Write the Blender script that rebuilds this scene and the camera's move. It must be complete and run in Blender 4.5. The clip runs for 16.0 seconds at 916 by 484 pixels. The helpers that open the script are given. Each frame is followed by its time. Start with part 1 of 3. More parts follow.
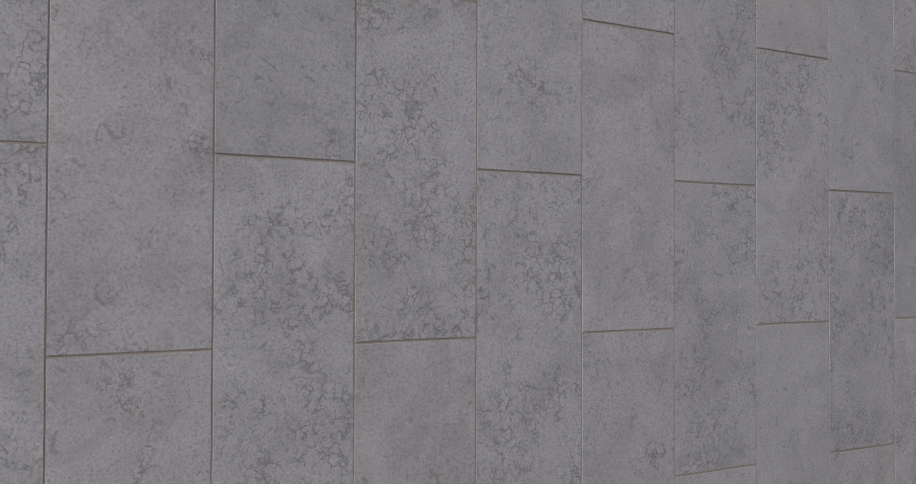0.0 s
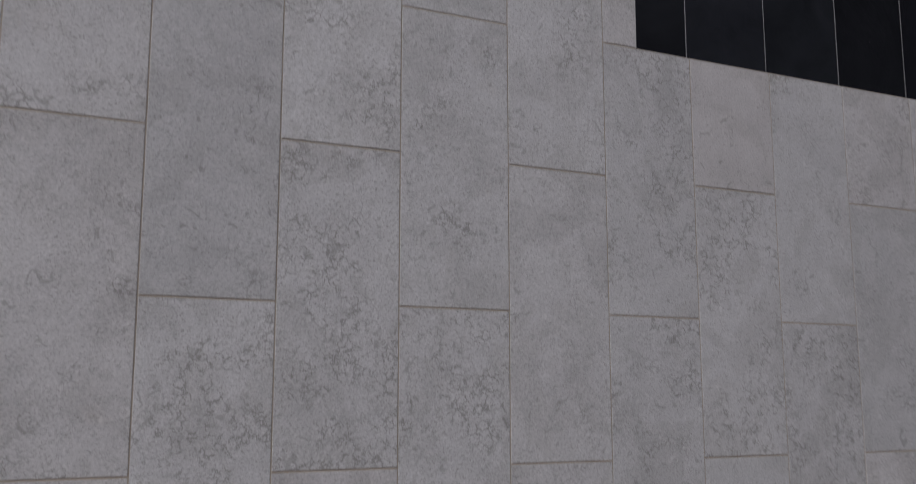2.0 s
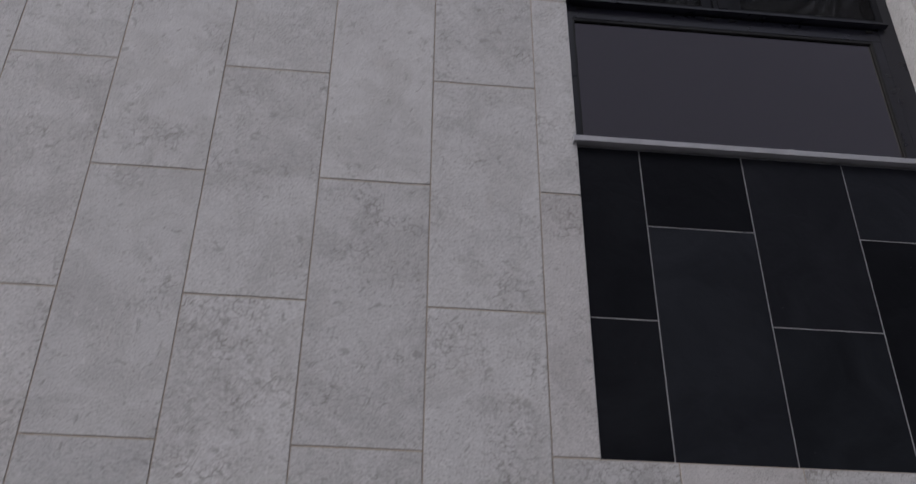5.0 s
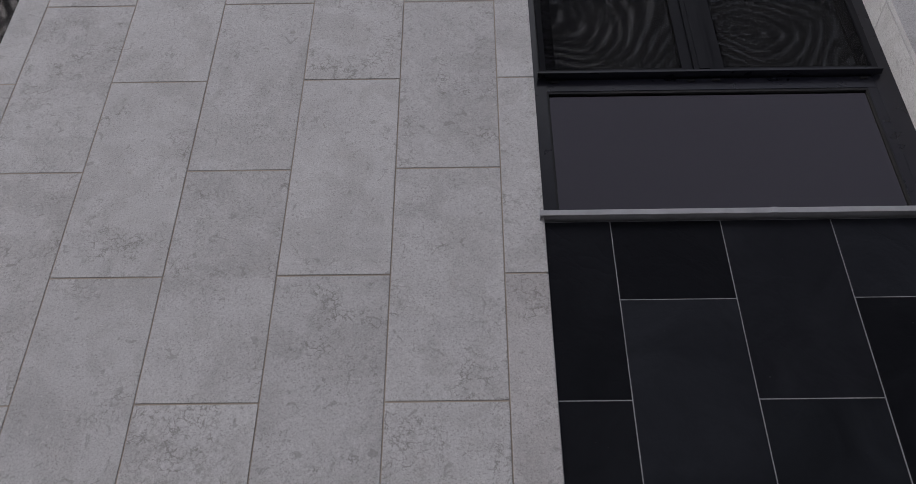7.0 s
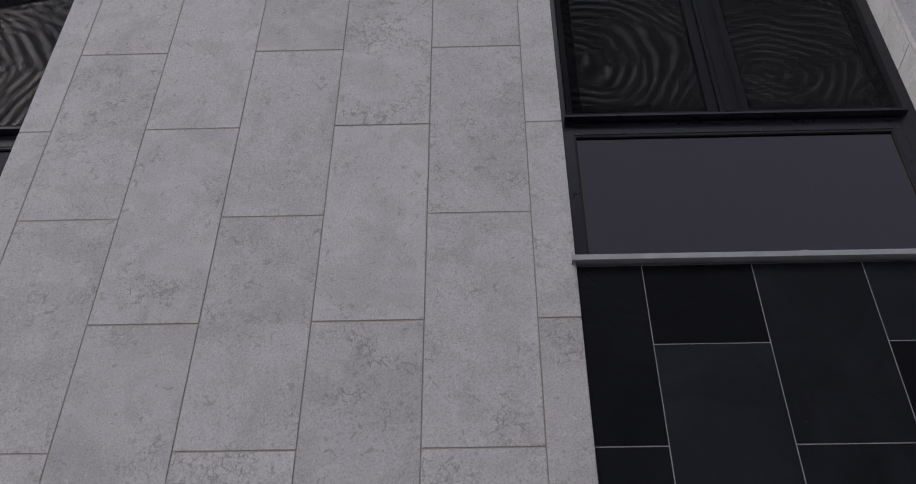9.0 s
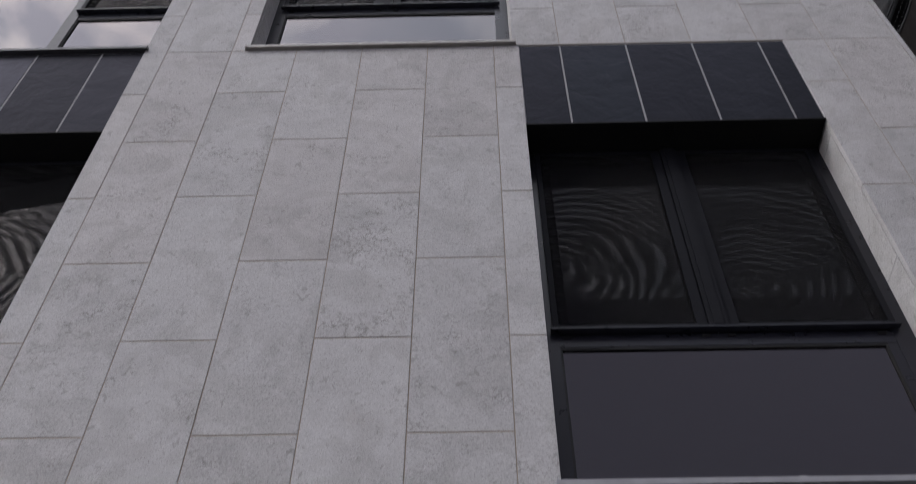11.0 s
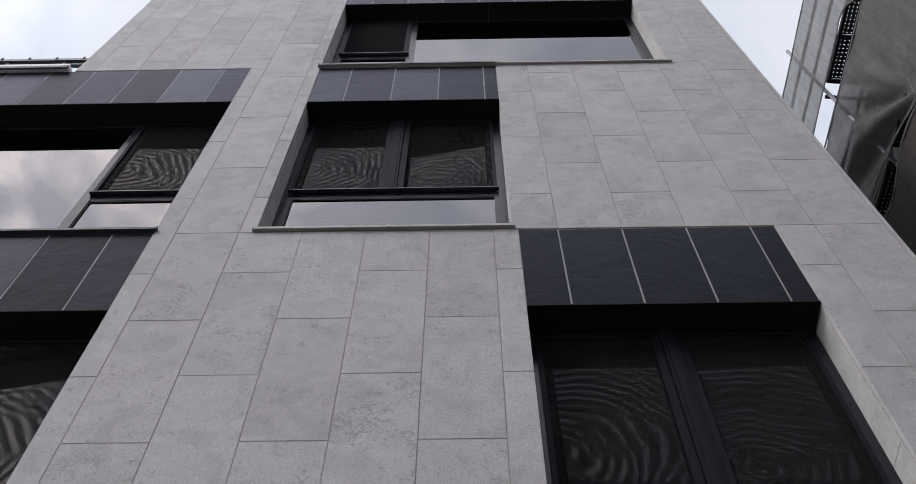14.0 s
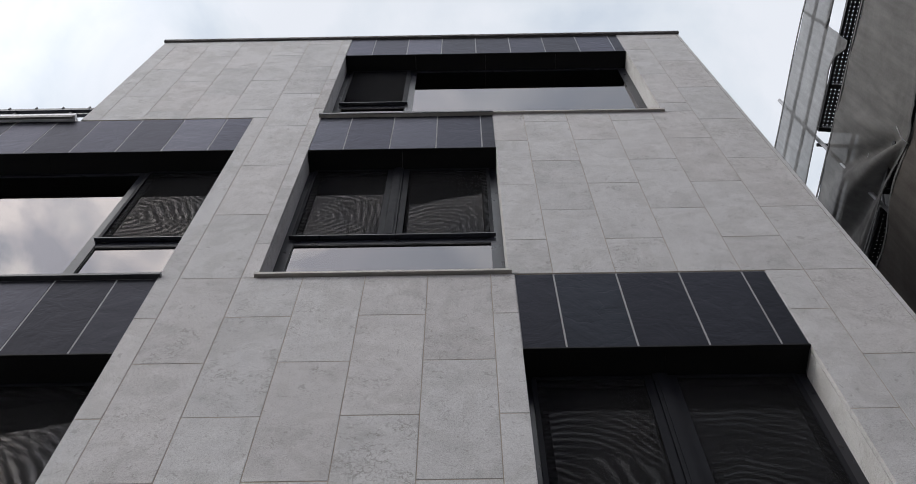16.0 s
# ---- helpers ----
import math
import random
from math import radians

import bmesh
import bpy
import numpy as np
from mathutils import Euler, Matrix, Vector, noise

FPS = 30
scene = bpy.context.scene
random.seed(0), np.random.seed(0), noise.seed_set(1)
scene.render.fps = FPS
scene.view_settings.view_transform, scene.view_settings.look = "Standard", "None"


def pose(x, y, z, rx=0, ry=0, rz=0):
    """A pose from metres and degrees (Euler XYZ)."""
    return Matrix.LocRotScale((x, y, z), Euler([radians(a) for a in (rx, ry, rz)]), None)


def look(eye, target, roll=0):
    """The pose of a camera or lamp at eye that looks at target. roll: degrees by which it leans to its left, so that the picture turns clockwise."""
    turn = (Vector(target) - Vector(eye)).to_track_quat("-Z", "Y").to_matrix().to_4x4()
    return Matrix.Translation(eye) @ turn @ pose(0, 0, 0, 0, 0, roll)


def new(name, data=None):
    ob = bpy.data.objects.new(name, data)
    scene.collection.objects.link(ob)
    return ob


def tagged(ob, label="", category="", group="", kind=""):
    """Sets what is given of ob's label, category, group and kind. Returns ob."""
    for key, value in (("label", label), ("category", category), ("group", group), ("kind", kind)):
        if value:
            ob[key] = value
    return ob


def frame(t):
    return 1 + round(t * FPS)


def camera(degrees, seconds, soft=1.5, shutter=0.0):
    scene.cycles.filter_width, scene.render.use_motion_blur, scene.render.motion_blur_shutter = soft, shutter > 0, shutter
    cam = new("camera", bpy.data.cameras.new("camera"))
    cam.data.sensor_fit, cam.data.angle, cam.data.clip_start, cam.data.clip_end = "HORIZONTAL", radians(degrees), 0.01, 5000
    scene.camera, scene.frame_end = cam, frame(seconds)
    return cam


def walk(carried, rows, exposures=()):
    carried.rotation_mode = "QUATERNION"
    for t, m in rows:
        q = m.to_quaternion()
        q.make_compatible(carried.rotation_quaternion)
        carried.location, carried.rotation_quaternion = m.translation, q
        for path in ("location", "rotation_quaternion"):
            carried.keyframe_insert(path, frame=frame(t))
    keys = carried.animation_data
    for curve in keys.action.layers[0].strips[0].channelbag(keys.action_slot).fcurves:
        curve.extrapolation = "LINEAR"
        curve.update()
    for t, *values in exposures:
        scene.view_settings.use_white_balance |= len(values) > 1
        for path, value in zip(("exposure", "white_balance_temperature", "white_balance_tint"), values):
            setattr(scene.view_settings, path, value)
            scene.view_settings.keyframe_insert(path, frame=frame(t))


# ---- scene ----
cam = camera(50.2, 16.0, soft=0.62, shutter=0.5)
PATH = [
    (0, (-0.361, -2.481, 1.485), (0.672, -0.768, 1.518), 0.2),
    (0.5, (-0.328, -2.469, 1.474), (0.715, -0.763, 1.519), 0.1),
    (1, (-0.201, -2.551, 1.484), (0.827, -0.837, 1.568), 0.0),
    (1.5, (-0.096, -2.705, 1.475), (0.877, -0.967, 1.66), -0.0),
    (2, (0.031, -2.886, 1.469), (0.882, -1.102, 1.78), -0.0),
    (2.5, (0.257, -3.019, 1.473), (0.927, -1.189, 1.922), -0.0),
    (3, (0.421, -3.146, 1.485), (0.924, -1.307, 2.09), -0.0),
    (3.5, (0.67, -3.18, 1.514), (1.043, -1.361, 2.255), 0.2),
    (4, (0.938, -3.069, 1.578), (1.224, -1.299, 2.464), 0.1),
    (4.5, (1.179, -2.889, 1.629), (1.39, -1.173, 2.634), 0.4),
    (5, (1.427, -2.838, 1.658), (1.588, -1.174, 2.755), 0.5),
    (5.2, (1.518, -2.856, 1.673), (1.653, -1.21, 2.801), 0.2),
    (7.3, (1.878, -2.727, 1.73), (1.849, -1.17, 2.985), -0.2),
    (7.5, (1.872, -2.716, 1.727), (1.84, -1.167, 2.992), -0.2),
    (8, (1.822, -2.711, 1.734), (1.778, -1.171, 3.01), -0.0),
    (8.2, (1.782, -2.734, 1.733), (1.741, -1.195, 3.009), -0.0),
    (10.3, (1.848, -2.824, 1.839), (1.804, -1.43, 3.273), -0.0),
    (10.5, (1.855, -2.807, 1.857), (1.814, -1.454, 3.329), -0.0),
    (11, (1.864, -2.795, 1.899), (1.83, -1.545, 3.46), 0.2),
    (11.5, (1.855, -2.814, 1.92), (1.829, -1.651, 3.547), 0.2),
    (12, (1.837, -2.827, 1.915), (1.816, -1.736, 3.591), 0.2),
    (12.5, (1.844, -2.841, 1.895), (1.826, -1.817, 3.613), 0.2),
    (13, (1.846, -2.84, 1.897), (1.83, -1.851, 3.636), 0.2),
    (13.5, (1.841, -2.842, 1.882), (1.824, -1.875, 3.633), 0.3),
    (14, (1.833, -2.837, 1.86), (1.814, -1.889, 3.621), 0.2),
    (14.5, (1.835, -2.849, 1.844), (1.815, -1.912, 3.612), 0.1),
    (15, (1.838, -2.868, 1.826), (1.82, -1.951, 3.604), 0.1),
    (15.5, (1.835, -2.882, 1.799), (1.818, -1.995, 3.591), 0.1),
    (16, (1.842, -2.886, 1.736), (1.827, -2.024, 3.541), -0.0),
]
EXPOSURES = [
    (0.0, 0.03, 6420, 10.3), (2.0, 0.00, 6420, 10.3), (3.5, 0.02, 6420, 10.3), (5.0, 0.07, 6400, 10.8), (8.0, 0.08, 6380, 10.8),
    (10.5, 0.13, 6360, 11.3), (12.0, 0.16, 6360, 11.3), (13.0, 0.20, 6370, 10.8), (14.5, 0.26, 6400, 8.3), (16.0, 0.29, 6500, 6.3),
]
walk(cam, [(t, look(eye, target, roll)) for t, eye, target, roll in PATH], EXPOSURES)

# ---- world, sun, exposure ----
world = bpy.data.worlds.new("overcast_sky")
scene.world = world
world.use_nodes = True
wn, wl = world.node_tree.nodes, world.node_tree.links
wn.clear()
w_out = wn.new("ShaderNodeOutputWorld")
w_bg = wn.new("ShaderNodeBackground")
w_sky = wn.new("ShaderNodeTexSky")
w_sky.sky_type = "NISHITA"
w_sky.sun_disc = False
w_sky.sun_elevation = radians(32.5)
w_sky.sun_rotation = radians(238)
w_gain = wn.new("ShaderNodeVectorMath")
w_gain.operation = "SCALE"
w_gain.inputs["Scale"].default_value = 0.10
wl.new(w_sky.outputs["Color"], w_gain.inputs[0])
w_co = wn.new("ShaderNodeTexCoord")
w_map = wn.new("ShaderNodeMapping")
w_map.inputs["Scale"].default_value = (1.0, 1.0, 1.7)
w_map.inputs["Location"].default_value = (0.35, 0.2, 0.1)
wl.new(w_co.outputs["Generated"], w_map.inputs["Vector"])
w_noise = wn.new("ShaderNodeTexNoise")
w_noise.inputs["Scale"].default_value = 4.4
w_noise.inputs["Detail"].default_value = 7
w_noise.inputs["Roughness"].default_value = 0.55
w_noise.inputs["Distortion"].default_value = 0.4
wl.new(w_map.outputs["Vector"], w_noise.inputs["Vector"])
w_ramp = wn.new("ShaderNodeValToRGB")
w_ramp.color_ramp.elements[0].position, w_ramp.color_ramp.elements[0].color = 0.34, (0.56, 0.605, 0.70, 1)
w_ramp.color_ramp.elements[1].position, w_ramp.color_ramp.elements[1].color = 0.57, (0.74, 0.75, 0.82, 1)
e = w_ramp.color_ramp.elements.new(0.46)
e.color = (0.66, 0.69, 0.765, 1)
wl.new(w_noise.outputs["Fac"], w_ramp.inputs["Fac"])
w_mix = wn.new("ShaderNodeMixRGB")
w_mix.inputs["Fac"].default_value = 0.9
wl.new(w_gain.outputs["Vector"], w_mix.inputs["Color1"])
wl.new(w_ramp.outputs["Color"], w_mix.inputs["Color2"])
w_dot = wn.new("ShaderNodeVectorMath")
w_dot.operation = "DOT_PRODUCT"
wl.new(w_co.outputs["Generated"], w_dot.inputs[0])
w_dot.inputs[1].default_value = Vector((-0.66, -0.62, 0.42)).normalized()
w_glow = wn.new("ShaderNodeMapRange")
w_glow.interpolation_type = "SMOOTHSTEP"
w_glow.inputs["From Min"].default_value, w_glow.inputs["From Max"].default_value = 0.38, 0.95
w_glow.inputs["To Min"].default_value, w_glow.inputs["To Max"].default_value = 1.0, 3.3
wl.new(w_dot.outputs["Value"], w_glow.inputs["Value"])
w_lit = wn.new("ShaderNodeVectorMath")
w_lit.operation = "SCALE"
wl.new(w_mix.outputs["Color"], w_lit.inputs[0])
wl.new(w_glow.outputs["Result"], w_lit.inputs["Scale"])
w_warm = wn.new("ShaderNodeValToRGB")
w_warm.color_ramp.elements[0].position, w_warm.color_ramp.elements[0].color = 0.45, (1, 1, 1, 1)
w_warm.color_ramp.elements[1].position, w_warm.color_ramp.elements[1].color = 0.85, (1.0, 0.95, 0.90, 1)
wl.new(w_dot.outputs["Value"], w_warm.inputs["Fac"])
w_tone = wn.new("ShaderNodeMixRGB")
w_tone.blend_type = "MULTIPLY"
w_tone.inputs["Fac"].default_value = 1.0
# broken grey cloud round the veiled sun
w_deep = wn.new("ShaderNodeTexNoise")
w_deep.inputs["Scale"].default_value = 8.5
w_deep.inputs["Detail"].default_value = 6
w_deep.inputs["Roughness"].default_value = 0.52
w_deep.inputs["Distortion"].default_value = 0.5
wl.new(w_co.outputs["Generated"], w_deep.inputs["Vector"])
w_grey = wn.new("ShaderNodeValToRGB")
w_grey.color_ramp.elements[0].position, w_grey.color_ramp.elements[0].color = 0.43, (0.62, 0.64, 0.68, 1)
w_grey.color_ramp.elements[1].position, w_grey.color_ramp.elements[1].color = 0.57, (1.13, 1.09, 1.03, 1)
wl.new(w_deep.outputs["Fac"], w_grey.inputs["Fac"])
w_where = wn.new("ShaderNodeMapRange")
w_where.inputs["From Min"].default_value, w_where.inputs["From Max"].default_value = 0.45, 0.8
wl.new(w_dot.outputs["Value"], w_where.inputs["Value"])
w_cloud = wn.new("ShaderNodeMixRGB")
w_cloud.blend_type = "MULTIPLY"
wl.new(w_where.outputs["Result"], w_cloud.inputs["Fac"])
wl.new(w_lit.outputs["Vector"], w_cloud.inputs["Color1"])
wl.new(w_grey.outputs["Color"], w_cloud.inputs["Color2"])
wl.new(w_cloud.outputs["Color"], w_tone.inputs["Color1"])
wl.new(w_warm.outputs["Color"], w_tone.inputs["Color2"])
wl.new(w_tone.outputs["Color"], w_bg.inputs["Color"])
w_bg.inputs["Strength"].default_value = 1.0
wl.new(w_bg.outputs["Background"], w_out.inputs["Surface"])

sun_data = bpy.data.lights.new("sun", "SUN")
sun_data.energy, sun_data.angle, sun_data.color = 0.5, radians(16), (1.0, 0.97, 0.93)
sun = new("sun", sun_data)
sun.matrix_world = look((-16, -10, 12), (0, 0, 0))


# ---- materials ----
def mat(name):
    m = bpy.data.materials.new(name)
    m.use_nodes = True
    nt = m.node_tree
    nt.nodes.clear()
    out = nt.nodes.new("ShaderNodeOutputMaterial")
    return m, nt, out


def node(nt, kind, **inputs):
    n = nt.nodes.new(kind)
    for k, v in inputs.items():
        n.inputs[k.replace("_", " ")].default_value = v
    return n


def math_node(nt, op, a, b=None, clamp=False):
    n = nt.nodes.new("ShaderNodeMath")
    n.operation, n.use_clamp = op, clamp
    for i, v in enumerate((a, b)):
        if v is None:
            continue
        if isinstance(v, (int, float)):
            n.inputs[i].default_value = v
        else:
            nt.links.new(v, n.inputs[i])
    return n.outputs[0]


def ramp(nt, fac, stops):
    n = nt.nodes.new("ShaderNodeValToRGB")
    cr = n.color_ramp
    while len(cr.elements) < len(stops):
        cr.elements.new(0.5)
    for el, (p, c) in zip(cr.elements, stops):
        el.position = p
        el.color = c if len(c) == 4 else (*c, 1)
    nt.links.new(fac, n.inputs["Fac"])
    return n.outputs["Color"]


def mixc(nt, fac, a, b, blend="MIX"):
    n = nt.nodes.new("ShaderNodeMixRGB")
    n.blend_type = blend
    for i, v in enumerate((fac, a, b)):
        if isinstance(v, (int, float)):
            n.inputs[i].default_value = v
        elif isinstance(v, tuple):
            n.inputs[i].default_value = v if len(v) == 4 else (*v, 1)
        else:
            nt.links.new(v, n.inputs[i])
    return n.outputs[0]


def shifted_place(nt, amount=41.0):
    """World place, moved by a chance step for each object, so that no two tiles share their grain."""
    geo = nt.nodes.new("ShaderNodeNewGeometry")
    info = nt.nodes.new("ShaderNodeObjectInfo")
    step = math_node(nt, "MULTIPLY", info.outputs["Random"], amount)
    add = nt.nodes.new("ShaderNodeVectorMath")
    nt.links.new(geo.outputs["Position"], add.inputs[0])
    nt.links.new(step, add.inputs[1])
    return add.outputs[0], info.outputs["Random"]


def noise_tex(nt, vec, scale, detail=4, rough=0.55, dist=0.0):
    n = node(nt, "ShaderNodeTexNoise", Scale=scale, Detail=detail, Roughness=rough, Distortion=dist)
    nt.links.new(vec, n.inputs["Vector"])
    return n.outputs["Fac"]


def bump(nt, height, strength, distance):
    b = node(nt, "ShaderNodeBump", Strength=strength, Distance=distance)
    nt.links.new(height, b.inputs["Height"])
    return b.outputs["Normal"]


def principled(nt, out, color=None, rough=0.5, metal=0.0, normal=None, ior=1.5, spec=0.5, sheen=(1.0, 1.0, 1.0)):
    p = node(nt, "ShaderNodeBsdfPrincipled", Metallic=metal, IOR=ior)
    p.inputs["Specular IOR Level"].default_value = spec
    p.inputs["Specular Tint"].default_value = (*sheen, 1)
    for key, v in (("Base Color", color), ("Roughness", rough), ("Normal", normal)):
        if v is None:
            continue
        if isinstance(v, (int, float)):
            p.inputs[key].default_value = v
        elif isinstance(v, tuple):
            p.inputs[key].default_value = (*v, 1)
        else:
            nt.links.new(v, p.inputs[key])
    nt.links.new(p.outputs[0], out.inputs["Surface"])
    return p


def limestone():
    """Shelly limestone. Each slab's object colour says how it was picked: red its tone, green and blue how little it is broken and how little it is iron-warm."""
    m, nt, out = mat("limestone")
    vec, rnd = shifted_place(nt)
    own = nt.nodes.new("ShaderNodeSeparateColor")
    info = nt.nodes.new("ShaderNodeObjectInfo")
    nt.links.new(info.outputs["Color"], own.inputs[0])
    shelly = math_node(nt, "SUBTRACT", 1.0, own.outputs[1])
    warm = math_node(nt, "SUBTRACT", 1.0, own.outputs[2])
    big = noise_tex(nt, vec, 2.2, 3, 0.55, 0.9)
    mid = noise_tex(nt, vec, 12, 5, 0.62, 0.4)
    grain = noise_tex(nt, vec, 150, 6, 0.8)
    tone = math_node(nt, "ADD", math_node(nt, "MULTIPLY", big, 0.5), math_node(nt, "MULTIPLY", mid, 0.5))
    col = ramp(nt, tone, [(0.34, (0.470, 0.464, 0.463)), (0.5, (0.518, 0.512, 0.511)), (0.66, (0.562, 0.556, 0.555))])
    col = mixc(nt, 1.0, col, ramp(nt, grain, [(0.34, (0.60, 0.59, 0.58)), (0.46, (0.94, 0.94, 0.94)), (0.55, (1.03, 1.03, 1.03)), (0.68, (1.26, 1.26, 1.25))]), "MULTIPLY")
    # soft clouds with one ragged, sharper side
    cloud = ramp(nt, noise_tex(nt, vec, 3.0, 5, 0.55, 1.2), [(0.50, (1, 1, 1)), (0.54, (0.92, 0.917, 0.910)), (0.70, (0.87, 0.866, 0.858))])
    col = mixc(nt, 0.85, col, cloud, "MULTIPLY")
    warp = node(nt, "ShaderNodeTexNoise", Scale=26.0, Detail=4.0, Roughness=0.65)
    nt.links.new(vec, warp.inputs["Vector"])
    bent = nt.nodes.new("ShaderNodeVectorMath")
    bent.operation = "MULTIPLY_ADD"
    nt.links.new(warp.outputs["Color"], bent.inputs[0])
    bent.inputs[1].default_value = (0.06, 0.06, 0.06)
    nt.links.new(vec, bent.inputs[2])
    # small dark pits and shell fragments, in clusters
    vor = node(nt, "ShaderNodeTexVoronoi", Scale=78.0, Randomness=1.0)
    nt.links.new(bent.outputs[0], vor.inputs["Vector"])
    pits = ramp(nt, vor.outputs["Distance"], [(0.20, (1, 1, 1)), (0.32, (0, 0, 0))])
    spread = math_node(nt, "ADD", noise_tex(nt, vec, 7.5, 4, 0.65), math_node(nt, "MULTIPLY", shelly, 0.10))
    patch = ramp(nt, spread, [(0.48, (0.10, 0.10, 0.10)), (0.60, (1, 1, 1))])
    specks = math_node(nt, "MULTIPLY", pits, patch)
    # crackled zones: outlines of a broken, shelly texture
    cell = node(nt, "ShaderNodeTexVoronoi", Scale=34.0, Randomness=1.0)
    cell.feature = "DISTANCE_TO_EDGE"
    nt.links.new(bent.outputs[0], cell.inputs["Vector"])
    walls = ramp(nt, cell.outputs["Distance"], [(0.02, (1, 1, 1)), (0.11, (0, 0, 0))])
    ragged = ramp(nt, noise_tex(nt, vec, 24, 4, 0.7), [(0.46, (0, 0, 0)), (0.53, (1, 1, 1))])
    reach = math_node(nt, "ADD", noise_tex(nt, vec, 4.0, 3, 0.6, 0.5), math_node(nt, "MULTIPLY", shelly, 0.17))
    zone = ramp(nt, reach, [(0.575, (0, 0, 0)), (0.69, (1, 1, 1))])
    crackle = math_node(nt, "MULTIPLY", math_node(nt, "MULTIPLY", walls, ragged), zone)
    flakes = ramp(nt, noise_tex(nt, bent.outputs[0], 38, 3, 0.6), [(0.56, (0, 0, 0)), (0.62, (1, 1, 1))])
    flakes = math_node(nt, "MULTIPLY", math_node(nt, "MULTIPLY", flakes, zone), 0.26)
    blot = ramp(nt, noise_tex(nt, vec, 20, 3, 0.5, 1.2), [(0.655, (0, 0, 0)), (0.69, (1, 1, 1))])
    flaws = math_node(nt, "MAXIMUM", math_node(nt, "MULTIPLY", specks, 0.52), math_node(nt, "MULTIPLY", crackle, 0.78))
    flaws = math_node(nt, "MAXIMUM", math_node(nt, "MAXIMUM", flaws, flakes), math_node(nt, "MULTIPLY", blot, 0.46))
    col = mixc(nt, flaws, col, (0.235, 0.222, 0.208))
    # pale veins, scratches and fossils
    vein = math_node(nt, "ABSOLUTE", math_node(nt, "SUBTRACT", noise_tex(nt, vec, 2.6, 4, 0.6, 1.0), 0.5))
    vein = ramp(nt, vein, [(0.0, (1, 1, 1)), (0.012, (0, 0, 0))])
    pale = ramp(nt, noise_tex(nt, vec, 26, 2, 0.4, 2.4), [(0.69, (0, 0, 0)), (0.73, (1, 1, 1))])
    pale = math_node(nt, "MAXIMUM", math_node(nt, "MULTIPLY", pale, 0.4), math_node(nt, "MULTIPLY", vein, 0.13))
    col = mixc(nt, pale, col, (0.68, 0.67, 0.66))
    col = mixc(nt, 1.0, col, own.outputs[0], "MULTIPLY")
    col = mixc(nt, warm, col, mixc(nt, 1.0, col, (1.035, 0.982, 0.962), "MULTIPLY"))
    rust = ramp(nt, noise_tex(nt, vec, 5.0, 4, 0.6, 0.6), [(0.64, (0, 0, 0)), (0.74, (1, 1, 1))])
    col = mixc(nt, math_node(nt, "MULTIPLY", rust, 0.10), col, (0.50, 0.43, 0.37))
    h = math_node(nt, "SUBTRACT", math_node(nt, "MULTIPLY", grain, 0.7), math_node(nt, "MULTIPLY", flaws, 0.8))
    principled(nt, out, col, 0.75, 0, bump(nt, h, 0.5, 0.0025), spec=0.35)
    return m


